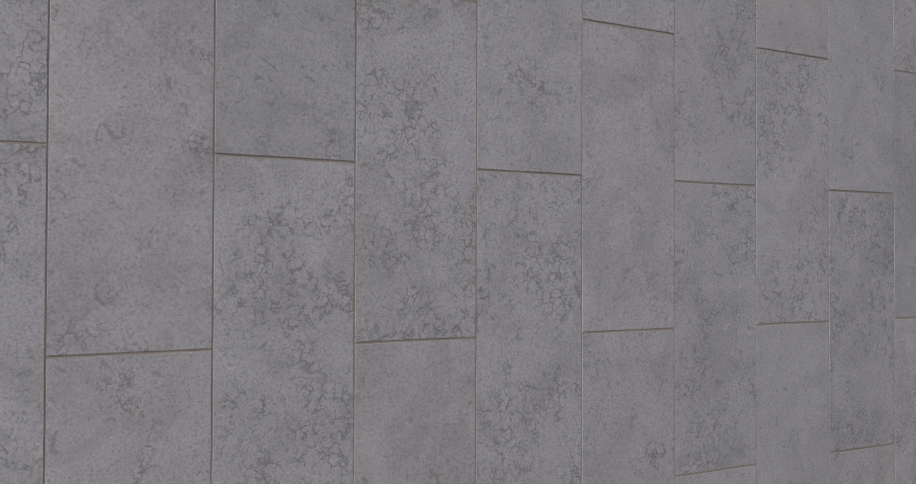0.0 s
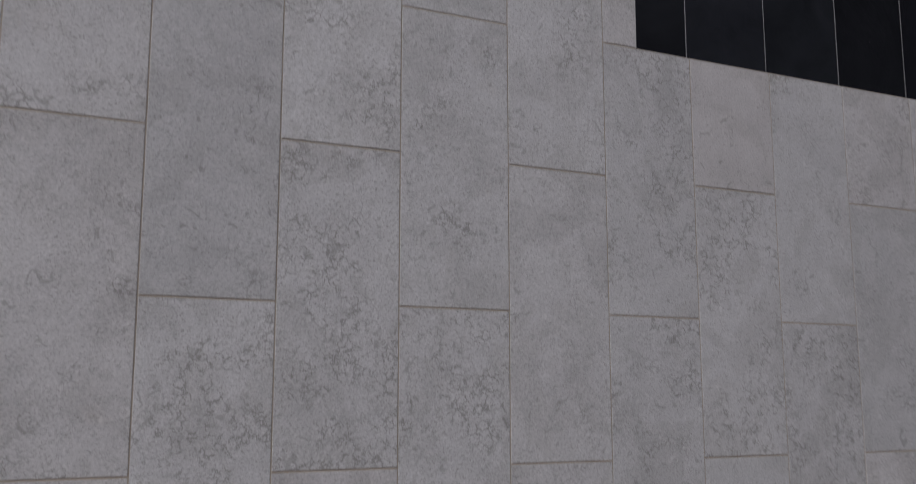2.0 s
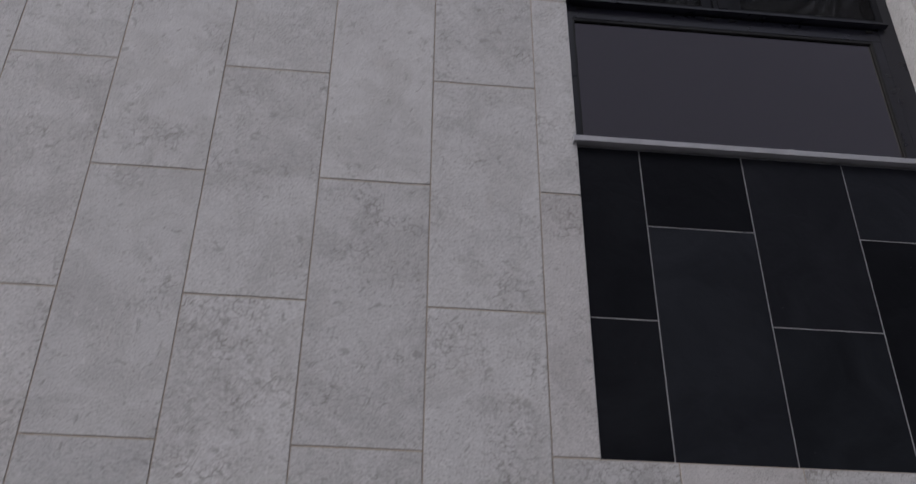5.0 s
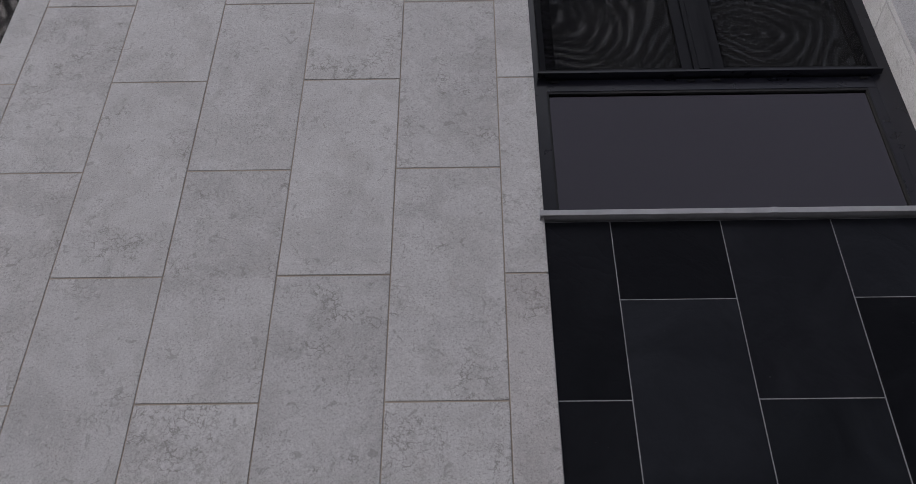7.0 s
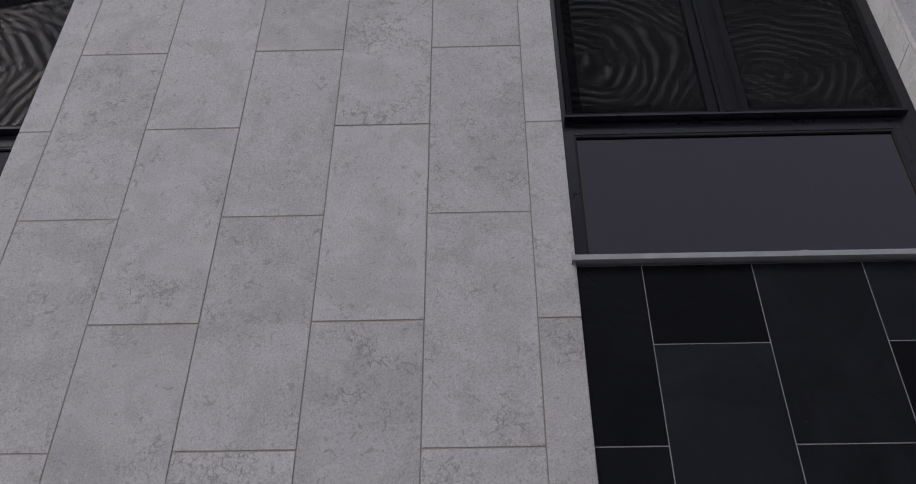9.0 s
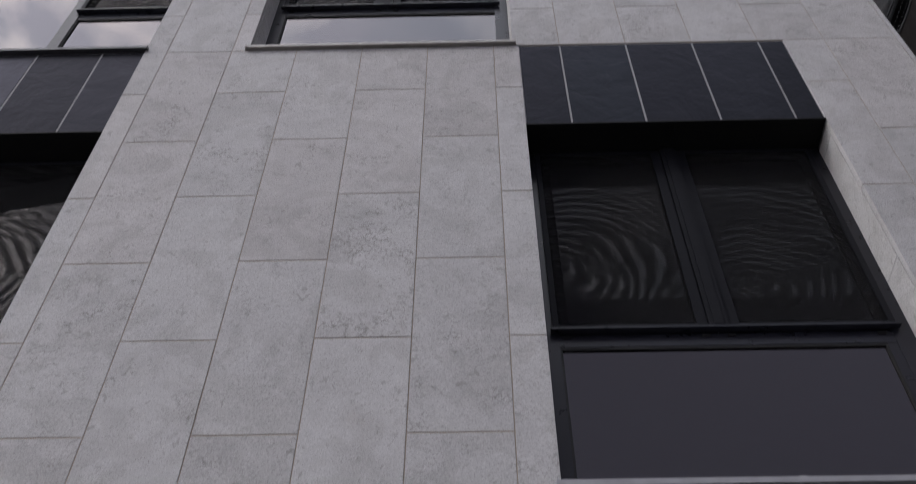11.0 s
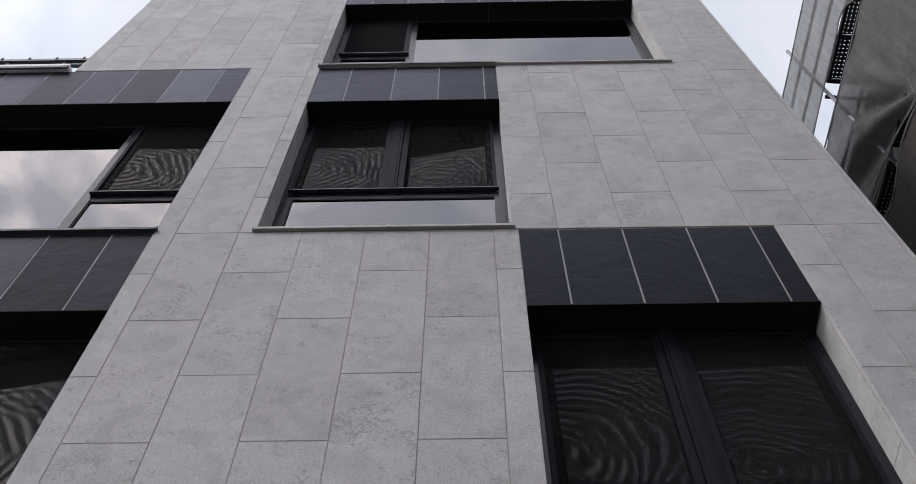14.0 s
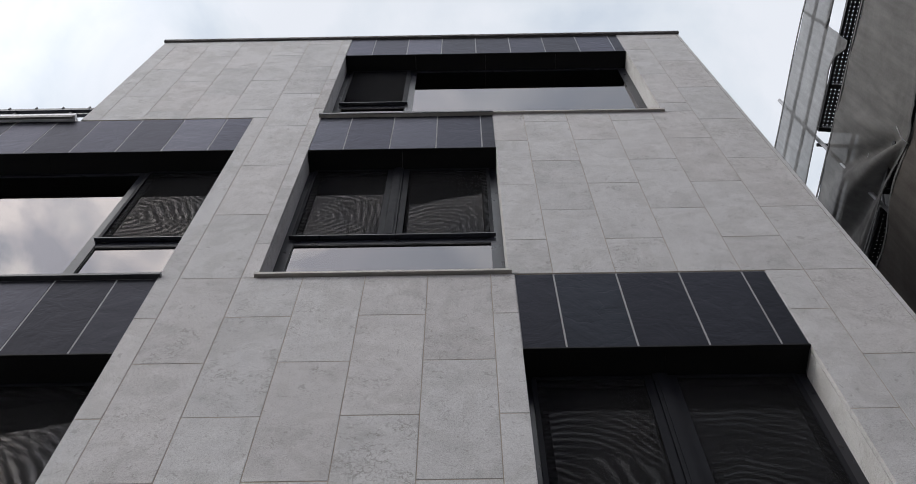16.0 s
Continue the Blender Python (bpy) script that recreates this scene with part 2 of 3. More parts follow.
def slate():
    m, nt, out = mat("slate")
    vec, rnd = shifted_place(nt)
    big = noise_tex(nt, vec, 3.2, 4, 0.6, 0.9)
    fine = noise_tex(nt, vec, 60, 4, 0.65)
    col = ramp(nt, big, [(0.3, (0.0046, 0.0050, 0.0055)), (0.7, (0.0094, 0.0100, 0.0112))])
    col = mixc(nt, 1.0, col, ramp(nt, rnd, [(0.0, (0.55, 0.57, 0.58)), (0.6, (1.1, 1.12, 1.15)), (0.85, (1.9, 1.9, 1.95)), (1.0, (1.4, 1.7, 1.9))]), "MULTIPLY")
    scuff = ramp(nt, noise_tex(nt, vec, 34, 2, 0.5), [(0.76, (0, 0, 0)), (0.79, (1, 1, 1))])
    col = mixc(nt, math_node(nt, "MULTIPLY", scuff, 0.35), col, (0.09, 0.09, 0.095))
    ridge = math_node(nt, "ABSOLUTE", math_node(nt, "SUBTRACT", noise_tex(nt, vec, 2.2, 5, 0.6, 0.8), 0.5))
    cleft = ramp(nt, ridge, [(0.0, (0, 0, 0)), (0.02, (1, 1, 1))])
    # a few panels are split by a ragged crack
    line = math_node(nt, "ABSOLUTE", math_node(nt, "SUBTRACT", noise_tex(nt, vec, 1.1, 4, 0.5, 0.2), 0.5))
    split = ramp(nt, math_node(nt, "FRACT", math_node(nt, "MULTIPLY", rnd, 5.7)), [(0.62, (0, 0, 0)), (0.64, (1, 1, 1))])
    crack = math_node(nt, "MULTIPLY", ramp(nt, line, [(0.0, (1, 1, 1)), (0.006, (0, 0, 0))]), split)
    riven = noise_tex(nt, vec, 9, 5, 0.6, 0.5)
    h = math_node(nt, "ADD", math_node(nt, "ADD", math_node(nt, "MULTIPLY", big, 1.0), math_node(nt, "MULTIPLY", riven, 0.36)), math_node(nt, "ADD", math_node(nt, "MULTIPLY", fine, 0.05), math_node(nt, "MULTIPLY", cleft, 0.05)))
    h = math_node(nt, "SUBTRACT", h, math_node(nt, "MULTIPLY", crack, 0.12))
    rough = math_node(nt, "ADD", ramp(nt, fine, [(0.3, (0.27, 0.27, 0.27)), (0.7, (0.41, 0.41, 0.41))]), math_node(nt, "MULTIPLY", math_node(nt, "FRACT", math_node(nt, "MULTIPLY", rnd, 3.3)), 0.10))
    relief = bump(nt, h, 0.26, 0.024)
    fres = node(nt, "ShaderNodeFresnel", IOR=1.31)
    diff = nt.nodes.new("ShaderNodeBsdfDiffuse")
    gloss = nt.nodes.new("ShaderNodeBsdfGlossy")
    own = math_node(nt, "FRACT", math_node(nt, "MULTIPLY", rnd, 11.3))
    nt.links.new(ramp(nt, own, [(0.0, (0.40, 0.40, 0.45)), (0.55, (0.53, 0.53, 0.625)), (1.0, (0.68, 0.68, 0.79))]), gloss.inputs["Color"])
    for n in (fres, diff, gloss):
        nt.links.new(relief, n.inputs["Normal"])
    nt.links.new(col, diff.inputs["Color"])
    nt.links.new(rough, gloss.inputs["Roughness"])
    mx = nt.nodes.new("ShaderNodeMixShader")
    nt.links.new(fres.outputs[0], mx.inputs[0])
    nt.links.new(diff.outputs[0], mx.inputs[1])
    nt.links.new(gloss.outputs[0], mx.inputs[2])
    nt.links.new(mx.outputs[0], out.inputs["Surface"])
    return m


def mortar(name, a, b):
    m, nt, out = mat(name)
    geo = nt.nodes.new("ShaderNodeNewGeometry")
    n1 = noise_tex(nt, geo.outputs["Position"], 9, 4)
    n2 = noise_tex(nt, geo.outputs["Position"], 220, 3)
    col = mixc(nt, 0.5, ramp(nt, n1, [(0.3, a), (0.7, b)]), ramp(nt, n2, [(0.3, a), (0.7, b)]))
    principled(nt, out, col, 0.9, 0, bump(nt, n2, 0.4, 0.002))
    return m


def coated(name, color, rough=0.4, metal=0.0, spread=0.12, scale=14, spec=0.5):
    """Painted or coated metal with faint streaks and dust."""
    m, nt, out = mat(name)
    geo = nt.nodes.new("ShaderNodeNewGeometry")
    n = noise_tex(nt, geo.outputs["Position"], scale, 5, 0.6)
    fine = noise_tex(nt, geo.outputs["Position"], 160, 2)
    lo = tuple(c * (1 - spread) for c in color)
    hi = tuple(c * (1 + spread) for c in color)
    r = ramp(nt, n, [(0.3, (rough * 0.85,) * 3), (0.7, (min(1, rough * 1.2),) * 3)])
    principled(nt, out, ramp(nt, n, [(0.3, lo), (0.7, hi)]), r, metal, bump(nt, fine, 0.05, 0.001), spec=spec)
    return m


def glazing():
    m, nt, out = mat("window_glass")
    fres = node(nt, "ShaderNodeFresnel", IOR=2.1)
    trans = node(nt, "ShaderNodeBsdfTransparent")
    trans.inputs["Color"].default_value = (0.10, 0.10, 0.11, 1)
    gloss = node(nt, "ShaderNodeBsdfGlossy", Roughness=0.0)
    gloss.inputs["Color"].default_value = (0.985, 0.95, 0.97, 1)
    mx = node(nt, "ShaderNodeMixShader")
    nt.links.new(fres.outputs[0], mx.inputs["Fac"])
    nt.links.new(trans.outputs[0], mx.inputs[1])
    nt.links.new(gloss.outputs[0], mx.inputs[2])
    nt.links.new(mx.outputs[0], out.inputs["Surface"])
    return m


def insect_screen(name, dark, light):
    """Fine black gauze; the moire of light on it is painted in, as rings that let through more or less."""
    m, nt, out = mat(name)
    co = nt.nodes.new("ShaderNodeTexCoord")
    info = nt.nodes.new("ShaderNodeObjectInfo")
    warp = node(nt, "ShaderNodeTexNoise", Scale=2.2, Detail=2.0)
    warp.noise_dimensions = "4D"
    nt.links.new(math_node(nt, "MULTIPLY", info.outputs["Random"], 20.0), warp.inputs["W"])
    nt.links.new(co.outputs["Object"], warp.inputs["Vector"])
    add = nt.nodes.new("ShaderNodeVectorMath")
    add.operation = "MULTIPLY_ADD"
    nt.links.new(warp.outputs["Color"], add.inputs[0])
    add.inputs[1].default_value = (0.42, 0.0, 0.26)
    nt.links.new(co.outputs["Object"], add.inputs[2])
    moire_rings = node(nt, "ShaderNodeTexWave", Scale=5.0, Distortion=0.9, Detail=1.0)
    moire_rings.wave_type = "RINGS"
    moire_rings.rings_direction = "Y"
    nt.links.new(add.outputs[0], moire_rings.inputs["Vector"])
    fac = ramp(nt, moire_rings.outputs["Fac"], [(0.1, (light,) * 3), (0.9, (dark,) * 3)])
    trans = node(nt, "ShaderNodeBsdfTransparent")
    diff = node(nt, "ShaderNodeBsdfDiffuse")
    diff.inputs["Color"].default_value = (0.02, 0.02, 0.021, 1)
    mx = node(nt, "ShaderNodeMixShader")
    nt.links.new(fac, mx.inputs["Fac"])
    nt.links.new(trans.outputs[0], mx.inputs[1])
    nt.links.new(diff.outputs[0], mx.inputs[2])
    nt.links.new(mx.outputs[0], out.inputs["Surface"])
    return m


def debris_net(name, dark, light, cover, through_light):
    """Woven debris netting, partly see-through."""
    m, nt, out = mat(name)
    geo = nt.nodes.new("ShaderNodeNewGeometry")
    n = noise_tex(nt, geo.outputs["Position"], 2.0, 4, 0.6, 0.5)
    fine = noise_tex(nt, geo.outputs["Position"], 45, 3, 0.6)
    col = mixc(nt, 0.3, ramp(nt, n, [(0.3, dark), (0.7, light)]), ramp(nt, fine, [(0.3, dark), (0.7, light)]))
    # upright streaks: the creased net's sheen is put into its colour
    grain = node(nt, "ShaderNodeMapping")
    grain.inputs["Scale"].default_value = (5.0, 5.0, 0.5)
    nt.links.new(geo.outputs["Position"], grain.inputs["Vector"])
    sheen_streak = ramp(nt, noise_tex(nt, grain.outputs[0], 2.5, 4, 0.6), [(0.3, (0.86, 0.86, 0.86)), (0.7, (1.14, 1.14, 1.14))])
    col = mixc(nt, 1.0, col, sheen_streak, "MULTIPLY")
    diff = node(nt, "ShaderNodeBsdfDiffuse")
    tl = node(nt, "ShaderNodeBsdfTranslucent")
    nt.links.new(col, diff.inputs["Color"])
    nt.links.new(col, tl.inputs["Color"])
    a = node(nt, "ShaderNodeMixShader", Fac=through_light)
    nt.links.new(diff.outputs[0], a.inputs[1])
    nt.links.new(tl.outputs[0], a.inputs[2])
    trans = node(nt, "ShaderNodeBsdfTransparent")
    b = node(nt, "ShaderNodeMixShader", Fac=cover)
    nt.links.new(trans.outputs[0], b.inputs[1])
    nt.links.new(a.outputs[0], b.inputs[2])
    nt.links.new(b.outputs[0], out.inputs["Surface"])
    return m


STONE = limestone()
SLATE = slate()
MORTAR = mortar("sand_mortar", (0.345, 0.295, 0.24), (0.445, 0.39, 0.33))
GROUT = mortar("pale_grout", (0.21, 0.21, 0.215), (0.36, 0.36, 0.365))
CONCRETE = mortar("concrete", (0.22, 0.22, 0.22), (0.32, 0.32, 0.31))
# near-black: the dimness of unlit rooms is put into the colour
SHADE_PLASTER = mortar("shade_dark_plaster", (0.035, 0.035, 0.038), (0.055, 0.055, 0.058))
ALU = coated("anthracite_aluminium", (0.014, 0.0145, 0.0215), 0.30, spec=0.40)
ALU_MATT = coated("matt_anthracite_strip", (0.012, 0.0124, 0.0155), 0.55, spec=0.10)
ALU_BLACK = coated("black_soffit_sheet", (0.006, 0.006, 0.0062), 0.6, spec=0.15)
SILL_METAL = coated("grey_brown_sill_metal", (0.37, 0.345, 0.32), 0.42, 0.1)
SILL_LIGHT = coated("pale_grey_sill_metal", (0.36, 0.36, 0.38), 0.40, 0.1)
SILL_DARK = coated("dark_sill_metal", (0.035, 0.035, 0.04), 0.4)
COPING = coated("white_coping_sheet", (0.80, 0.80, 0.82), 0.45)
ROOF_METAL = coated("brown_grey_roof_edge", (0.10, 0.09, 0.085), 0.45)
RUBBER = coated("black_rubber", (0.008, 0.008, 0.008), 0.6)
PAVING = mortar("grey_paving", (0.20, 0.195, 0.19), (0.30, 0.295, 0.285))
# mauve is chosen for the tint it gives the lower panes' reflections
RENDER_WALL = mortar("pale_render", (0.44, 0.418, 0.482), (0.52, 0.495, 0.565))
STEEL = coated("galvanised_steel", (0.30, 0.30, 0.31), 0.45, 0.6, 0.2, 30)
# near-black copy of the steel: its shade against the sky is coloured in
STEEL_BACKLIT = coated("backlit_dark_steel", (0.020, 0.020, 0.022), 0.55)
NET = debris_net("grey_net", (0.145, 0.142, 0.138), (0.215, 0.211, 0.206), 0.93, 0.16)
HEM = coated("net_hem_band", (0.085, 0.083, 0.082), 0.8)
NET_PALE = debris_net("pale_net", (0.20, 0.20, 0.20), (0.32, 0.32, 0.32), 0.80, 0.5)
NET_BROWN = debris_net("brown_grey_net", (0.12, 0.108, 0.10), (0.17, 0.157, 0.147), 0.95, 0.3)
GLASS = glazing()
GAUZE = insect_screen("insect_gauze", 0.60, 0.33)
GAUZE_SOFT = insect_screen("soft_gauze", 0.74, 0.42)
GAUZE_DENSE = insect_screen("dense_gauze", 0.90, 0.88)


# ---- mesh helpers ----
def add_box(bm, x0, x1, y0, y1, z0, z1):
    vs = [bm.verts.new((x, y, z)) for z in (z0, z1) for x, y in ((x0, y0), (x1, y0), (x1, y1), (x0, y1))]
    for f in ((3, 2, 1, 0), (4, 5, 6, 7), (0, 1, 5, 4), (1, 2, 6, 5), (2, 3, 7, 6), (3, 0, 4, 7)):
        bm.faces.new([vs[i] for i in f])
    return vs


def add_slab(bm, x0, x1, y0, y1, z0, z1, b=0.0012):
    """A plate whose front (at y0) has a bevelled rim."""
    back = [bm.verts.new(p) for p in ((x0, y1, z0), (x1, y1, z0), (x1, y1, z1), (x0, y1, z1))]
    rim = [bm.verts.new(p) for p in ((x0, y0 + b, z0), (x1, y0 + b, z0), (x1, y0 + b, z1), (x0, y0 + b, z1))]
    top = [bm.verts.new(p) for p in ((x0 + b, y0, z0 + b), (x1 - b, y0, z0 + b), (x1 - b, y0, z1 - b), (x0 + b, y0, z1 - b))]
    bm.faces.new(top)
    for i in range(4):
        j = (i + 1) % 4
        bm.faces.new((rim[i], rim[j], top[j], top[i]))
        bm.faces.new((back[i], back[j], rim[j], rim[i]))
    bm.faces.new(list(reversed(back)))


def add_tube(bm, a, b, r, seg=10):
    a, b = Vector(a), Vector(b)
    q = (b - a).to_track_quat("Z", "Y")
    rings = [[bm.verts.new(c + q @ Vector((r * math.cos(2 * math.pi * i / seg), r * math.sin(2 * math.pi * i / seg), 0))) for i in range(seg)] for c in (a, b)]
    for i in range(seg):
        j = (i + 1) % seg
        bm.faces.new((rings[0][i], rings[0][j], rings[1][j], rings[1][i]))
    bm.faces.new(list(reversed(rings[0])))
    bm.faces.new(rings[1])


def part(name, bm, material, parent=None, label="", smooth=False):
    me = bpy.data.meshes.new(name)
    bm.normal_update()
    bm.to_mesh(me)
    bm.free()
    me.materials.append(material)
    if smooth:
        for p in me.polygons:
            p.use_smooth = True
    ob = new(name, me)
    if parent is not None:
        ob.parent = parent
    return tagged(ob, label)


def box_part(name, dims, material, parent=None, label="", bevel=0.0):
    bm = bmesh.new()
    add_box(bm, *dims)
    if bevel:
        bmesh.ops.bevel(bm, geom=bm.edges[:], offset=bevel, segments=2, affect="EDGES", profile=0.5)
    return part(name, bm, material, parent, label)


def minus(rects, hole):
    """Rectangles (x0, x1, z0, z1) less a hole."""
    hx0, hx1, hz0, hz1 = hole
    res = []
    for x0, x1, z0, z1 in rects:
        if hx0 >= x1 or hx1 <= x0 or hz0 >= z1 or hz1 <= z0:
            res.append((x0, x1, z0, z1))
            continue
        if x0 < hx0:
            res.append((x0, hx0, z0, z1))
        if x1 > hx1:
            res.append((hx1, x1, z0, z1))
        a, b = max(x0, hx0), min(x1, hx1)
        if z0 < hz0:
            res.append((a, b, z0, hz0))
        if z1 > hz1:
            res.append((a, b, hz1, z1))
    return res


def minus_bands(rects, hole):
    """The same, but cut level first, as slabs are."""
    hx0, hx1, hz0, hz1 = hole
    res = []
    for x0, x1, z0, z1 in rects:
        if hx0 >= x1 or hx1 <= x0 or hz0 >= z1 or hz1 <= z0:
            res.append((x0, x1, z0, z1))
            continue
        a, b = max(z0, hz0), min(z1, hz1)
        if z0 < hz0:
            res.append((x0, x1, z0, hz0))
        if z1 > hz1:
            res.append((x0, x1, hz1, z1))
        if x0 < hx0:
            res.append((x0, hx0, a, b))
        if x1 > hx1:
            res.append((hx1, x1, a, b))
    return res


def merged(rects):
    """Join pieces that stand on one another with the same sides."""
    res = []
    for r in sorted(rects, key=lambda r: (r[0], r[1], r[2])):
        if res and res[-1][:2] == r[:2] and abs(res[-1][3] - r[2]) < 1e-6:
            res[-1] = (r[0], r[1], res[-1][2], r[3])
        else:
            res.append(r)
    return res


# ---- plan of the facade: it stands in the plane y = 0, the street is at y < 0 ----
COL, ROW, ROW0 = 0.4, 0.504, 1.247          # column width, half a slab's height, a bed joint
LEFT, RIGHT, TOP = -3.80, 4.432, 13.555     # slabs end here; the side cladding's edge follows
TERRACE_X, TERRACE_Z = -1.778, 10.575       # the top storey is set in from here
J = lambda j: ROW0 + ROW * j
BOTTOM = J(3)

# windows: x0, x1, sill, soffit
WINDOWS = {
    "window_1": (2.152, 3.752, 4.025, 6.395),
    "window_2": (0.502, 2.118, 7.315, 9.655),
    "window_3": (0.502, 3.715, 10.565, 12.790),
    "window_4": (-3.36, -0.140, 4.025, 6.405),
    "window_5": (-3.36, -0.140, 7.335, 9.690),
}
# slate fields: x0, x1, z0, z1
SLATES = {
    "under_1": (2.152, 3.752, BOTTOM, 4.000),
    "over_1": (2.152, 3.752, 6.395, J(12) - 0.005),
    "over_2": (0.502, 2.118, 9.655, 10.545),
    "over_3": (0.502, 3.715, 12.790, 13.545),
    "under_4": (-3.36, -0.140, BOTTOM, 4.000),
    "over_4": (-3.36, -0.140, 6.405, 7.310),
    "over_5": (-3.36, -0.140, 9.690, 10.570),
}
STACKS = [
    (2.152, 3.752, BOTTOM, J(12)),
    (0.502, 2.118, J(12), 10.56),
    (0.502, 3.715, 10.56, TOP + 1),
    (-3.36, -0.140, BOTTOM, TERRACE_Z),
    (LEFT - 1, TERRACE_X, TERRACE_Z, TOP + 1),
]
DEPTH = 0.20                                 # reveal

# ---- ground and what closes the place ----
bm = bmesh.new()
add_box(bm, -300, 300, -300, 300, -0.3, 0.0)
tagged(part("ground", bm, PAVING), "grey paved street in front of the house", "ground", kind="structure")
# unseen wall, added so that the lower panes mirror less than bright sky
bm = bmesh.new()
add_box(bm, -12, 40, -15.4, -15.0, 0.0, 22.0)
tagged(part("added_wall_opposite", bm, RENDER_WALL), "plain pale mauve wall added out of view for the window reflections", "wall", kind="structure")

# ---- the house ----
front = new("wall_front")
tagged(front, "pale grey limestone slab facade with dark slate fields and deep windows", "facade", kind="structure")

bm = bmesh.new()
core = [(LEFT, RIGHT, 0.0, TOP)]
for w in WINDOWS.values():
    core = minus(core, (w[0] - 0.02, w[1] + 0.02, w[2] - 0.03, w[3] + 0.02))
core = minus(core, (LEFT - 1, TERRACE_X + 0.02, TERRACE_Z - 0.03, TOP + 1))
for x0, x1, z0, z1 in core:
    add_box(bm, x0, x1, 0.016, 0.34, z0, z1)
part("wall_core", bm, CONCRETE, front)

bed = [(LEFT, RIGHT, 0.0, TOP)]
for s in STACKS:
    bed = minus(bed, (s[0] - 0.006, s[1] + 0.006, s[2], s[3]))
bm = bmesh.new()
for x0, x1, z0, z1 in bed:
    add_box(bm, x0, x1, 0.0024, 0.0155, z0, z1)
part("mortar_bed", bm, MORTAR, front, "sandy brown mortar joints")
bm = bmesh.new()
for x0, x1, z0, z1 in SLATES.values():
    add_box(bm, x0, x1, 0.0061, 0.0155, z0, z1)
part("grout_bed", bm, GROUT, front, "pale grey grout joints")

# body behind the front; its unseen rooms are added, closed and near-black
house = new("house_body")
tagged(house, "plain body of the house behind its front", "house", kind="structure")
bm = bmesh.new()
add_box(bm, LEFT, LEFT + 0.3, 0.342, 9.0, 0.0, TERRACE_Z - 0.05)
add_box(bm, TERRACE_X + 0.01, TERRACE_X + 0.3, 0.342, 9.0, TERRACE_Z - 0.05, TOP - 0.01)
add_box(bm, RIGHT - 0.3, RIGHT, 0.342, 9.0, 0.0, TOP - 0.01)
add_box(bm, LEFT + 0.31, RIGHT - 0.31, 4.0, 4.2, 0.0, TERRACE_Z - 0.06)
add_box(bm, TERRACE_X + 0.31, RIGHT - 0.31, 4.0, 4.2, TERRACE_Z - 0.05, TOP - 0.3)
part("inner_wall", bm, SHADE_PLASTER, house)
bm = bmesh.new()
# unseen floors, added so that no light leaks between storeys
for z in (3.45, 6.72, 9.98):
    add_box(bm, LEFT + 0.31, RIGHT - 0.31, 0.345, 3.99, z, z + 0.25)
part("storey_slab", bm, SHADE_PLASTER, house)
bm = bmesh.new()
add_box(bm, TERRACE_X + 0.31, RIGHT - 0.31, 0.345, 9.0, TOP - 0.28, TOP - 0.02)
add_box(bm, LEFT + 0.31, TERRACE_X, 0.345, 9.0, TERRACE_Z - 0.3, TERRACE_Z - 0.06)
part("roof_slab", bm, CONCRETE, house)

# the side cladding's edge along the corner, slab by slab
corner = new("corner_cladding")
tagged(corner, "narrow limestone edge slabs along the house corner", "cladding", kind="structure")
rng = random.Random(5)
z = 0.02
while z < TOP - 0.05:
    z1 = min(z + 1.008, TOP - 0.003)
    bm = bmesh.new()
    add_slab(bm, RIGHT + 0.004, RIGHT + 0.034, 0.001, 0.40, z + 0.003, z1 - 0.003, 0.002)
    part("edge_slab", bm, STONE, corner)
    z = z1

# roof edge
roof = new("roof_edge")
tagged(roof, "thin brown-grey metal coping along the flat roof", "roof edge", kind="structure")
bm = bmesh.new()
add_box(bm, TERRACE_X - 0.016, RIGHT + 0.045, -0.030, 0.38, TOP + 0.001, TOP + 0.045)
bmesh.ops.bevel(bm, geom=bm.edges[:], offset=0.006, segments=2, affect="EDGES")
part("coping_sheet", bm, ROOF_METAL, roof)
box_part("drip_edge", (TERRACE_X - 0.014, RIGHT + 0.043, -0.026, -0.018, TOP - 0.012, TOP + 0.0005), ROOF_METAL, roof)

# terrace edge with its rail
terrace = new("terrace_edge")
tagged(terrace, "white sheet coping and dark rail of the set-back terrace", "terrace edge", kind="structure")
box_part("drip_edge", (LEFT - 0.03, TERRACE_X - 0.058, -0.050, -0.030, TERRACE_Z - 0.028, TERRACE_Z + 0.022), ROOF_METAL, terrace, "dark metal drip edge")
box_part("coping", (LEFT - 0.03, TERRACE_X - 0.060, -0.045, 0.38, TERRACE_Z + 0.024, TERRACE_Z + 0.088), COPING, terrace, "white sheet metal coping", 0.006)
rail = box_part("rail", (LEFT, TERRACE_X - 0.008, 0.02, 0.075, TERRACE_Z + 0.40, TERRACE_Z + 0.46), ALU, terrace, "anthracite flat rail", 0.004)
box_part("lower_rail", (LEFT, TERRACE_X - 0.008, 0.03, 0.065, TERRACE_Z + 0.29, TERRACE_Z + 0.325), ALU, terrace, "anthracite flat rail", 0.004)
for i in range(4):
    x = TERRACE_X - 0.25 - 0.55 * i
    box_part("post", (x, x + 0.03, 0.035, 0.06, TERRACE_Z + 0.089, TERRACE_Z + 0.40), ALU, terrace)


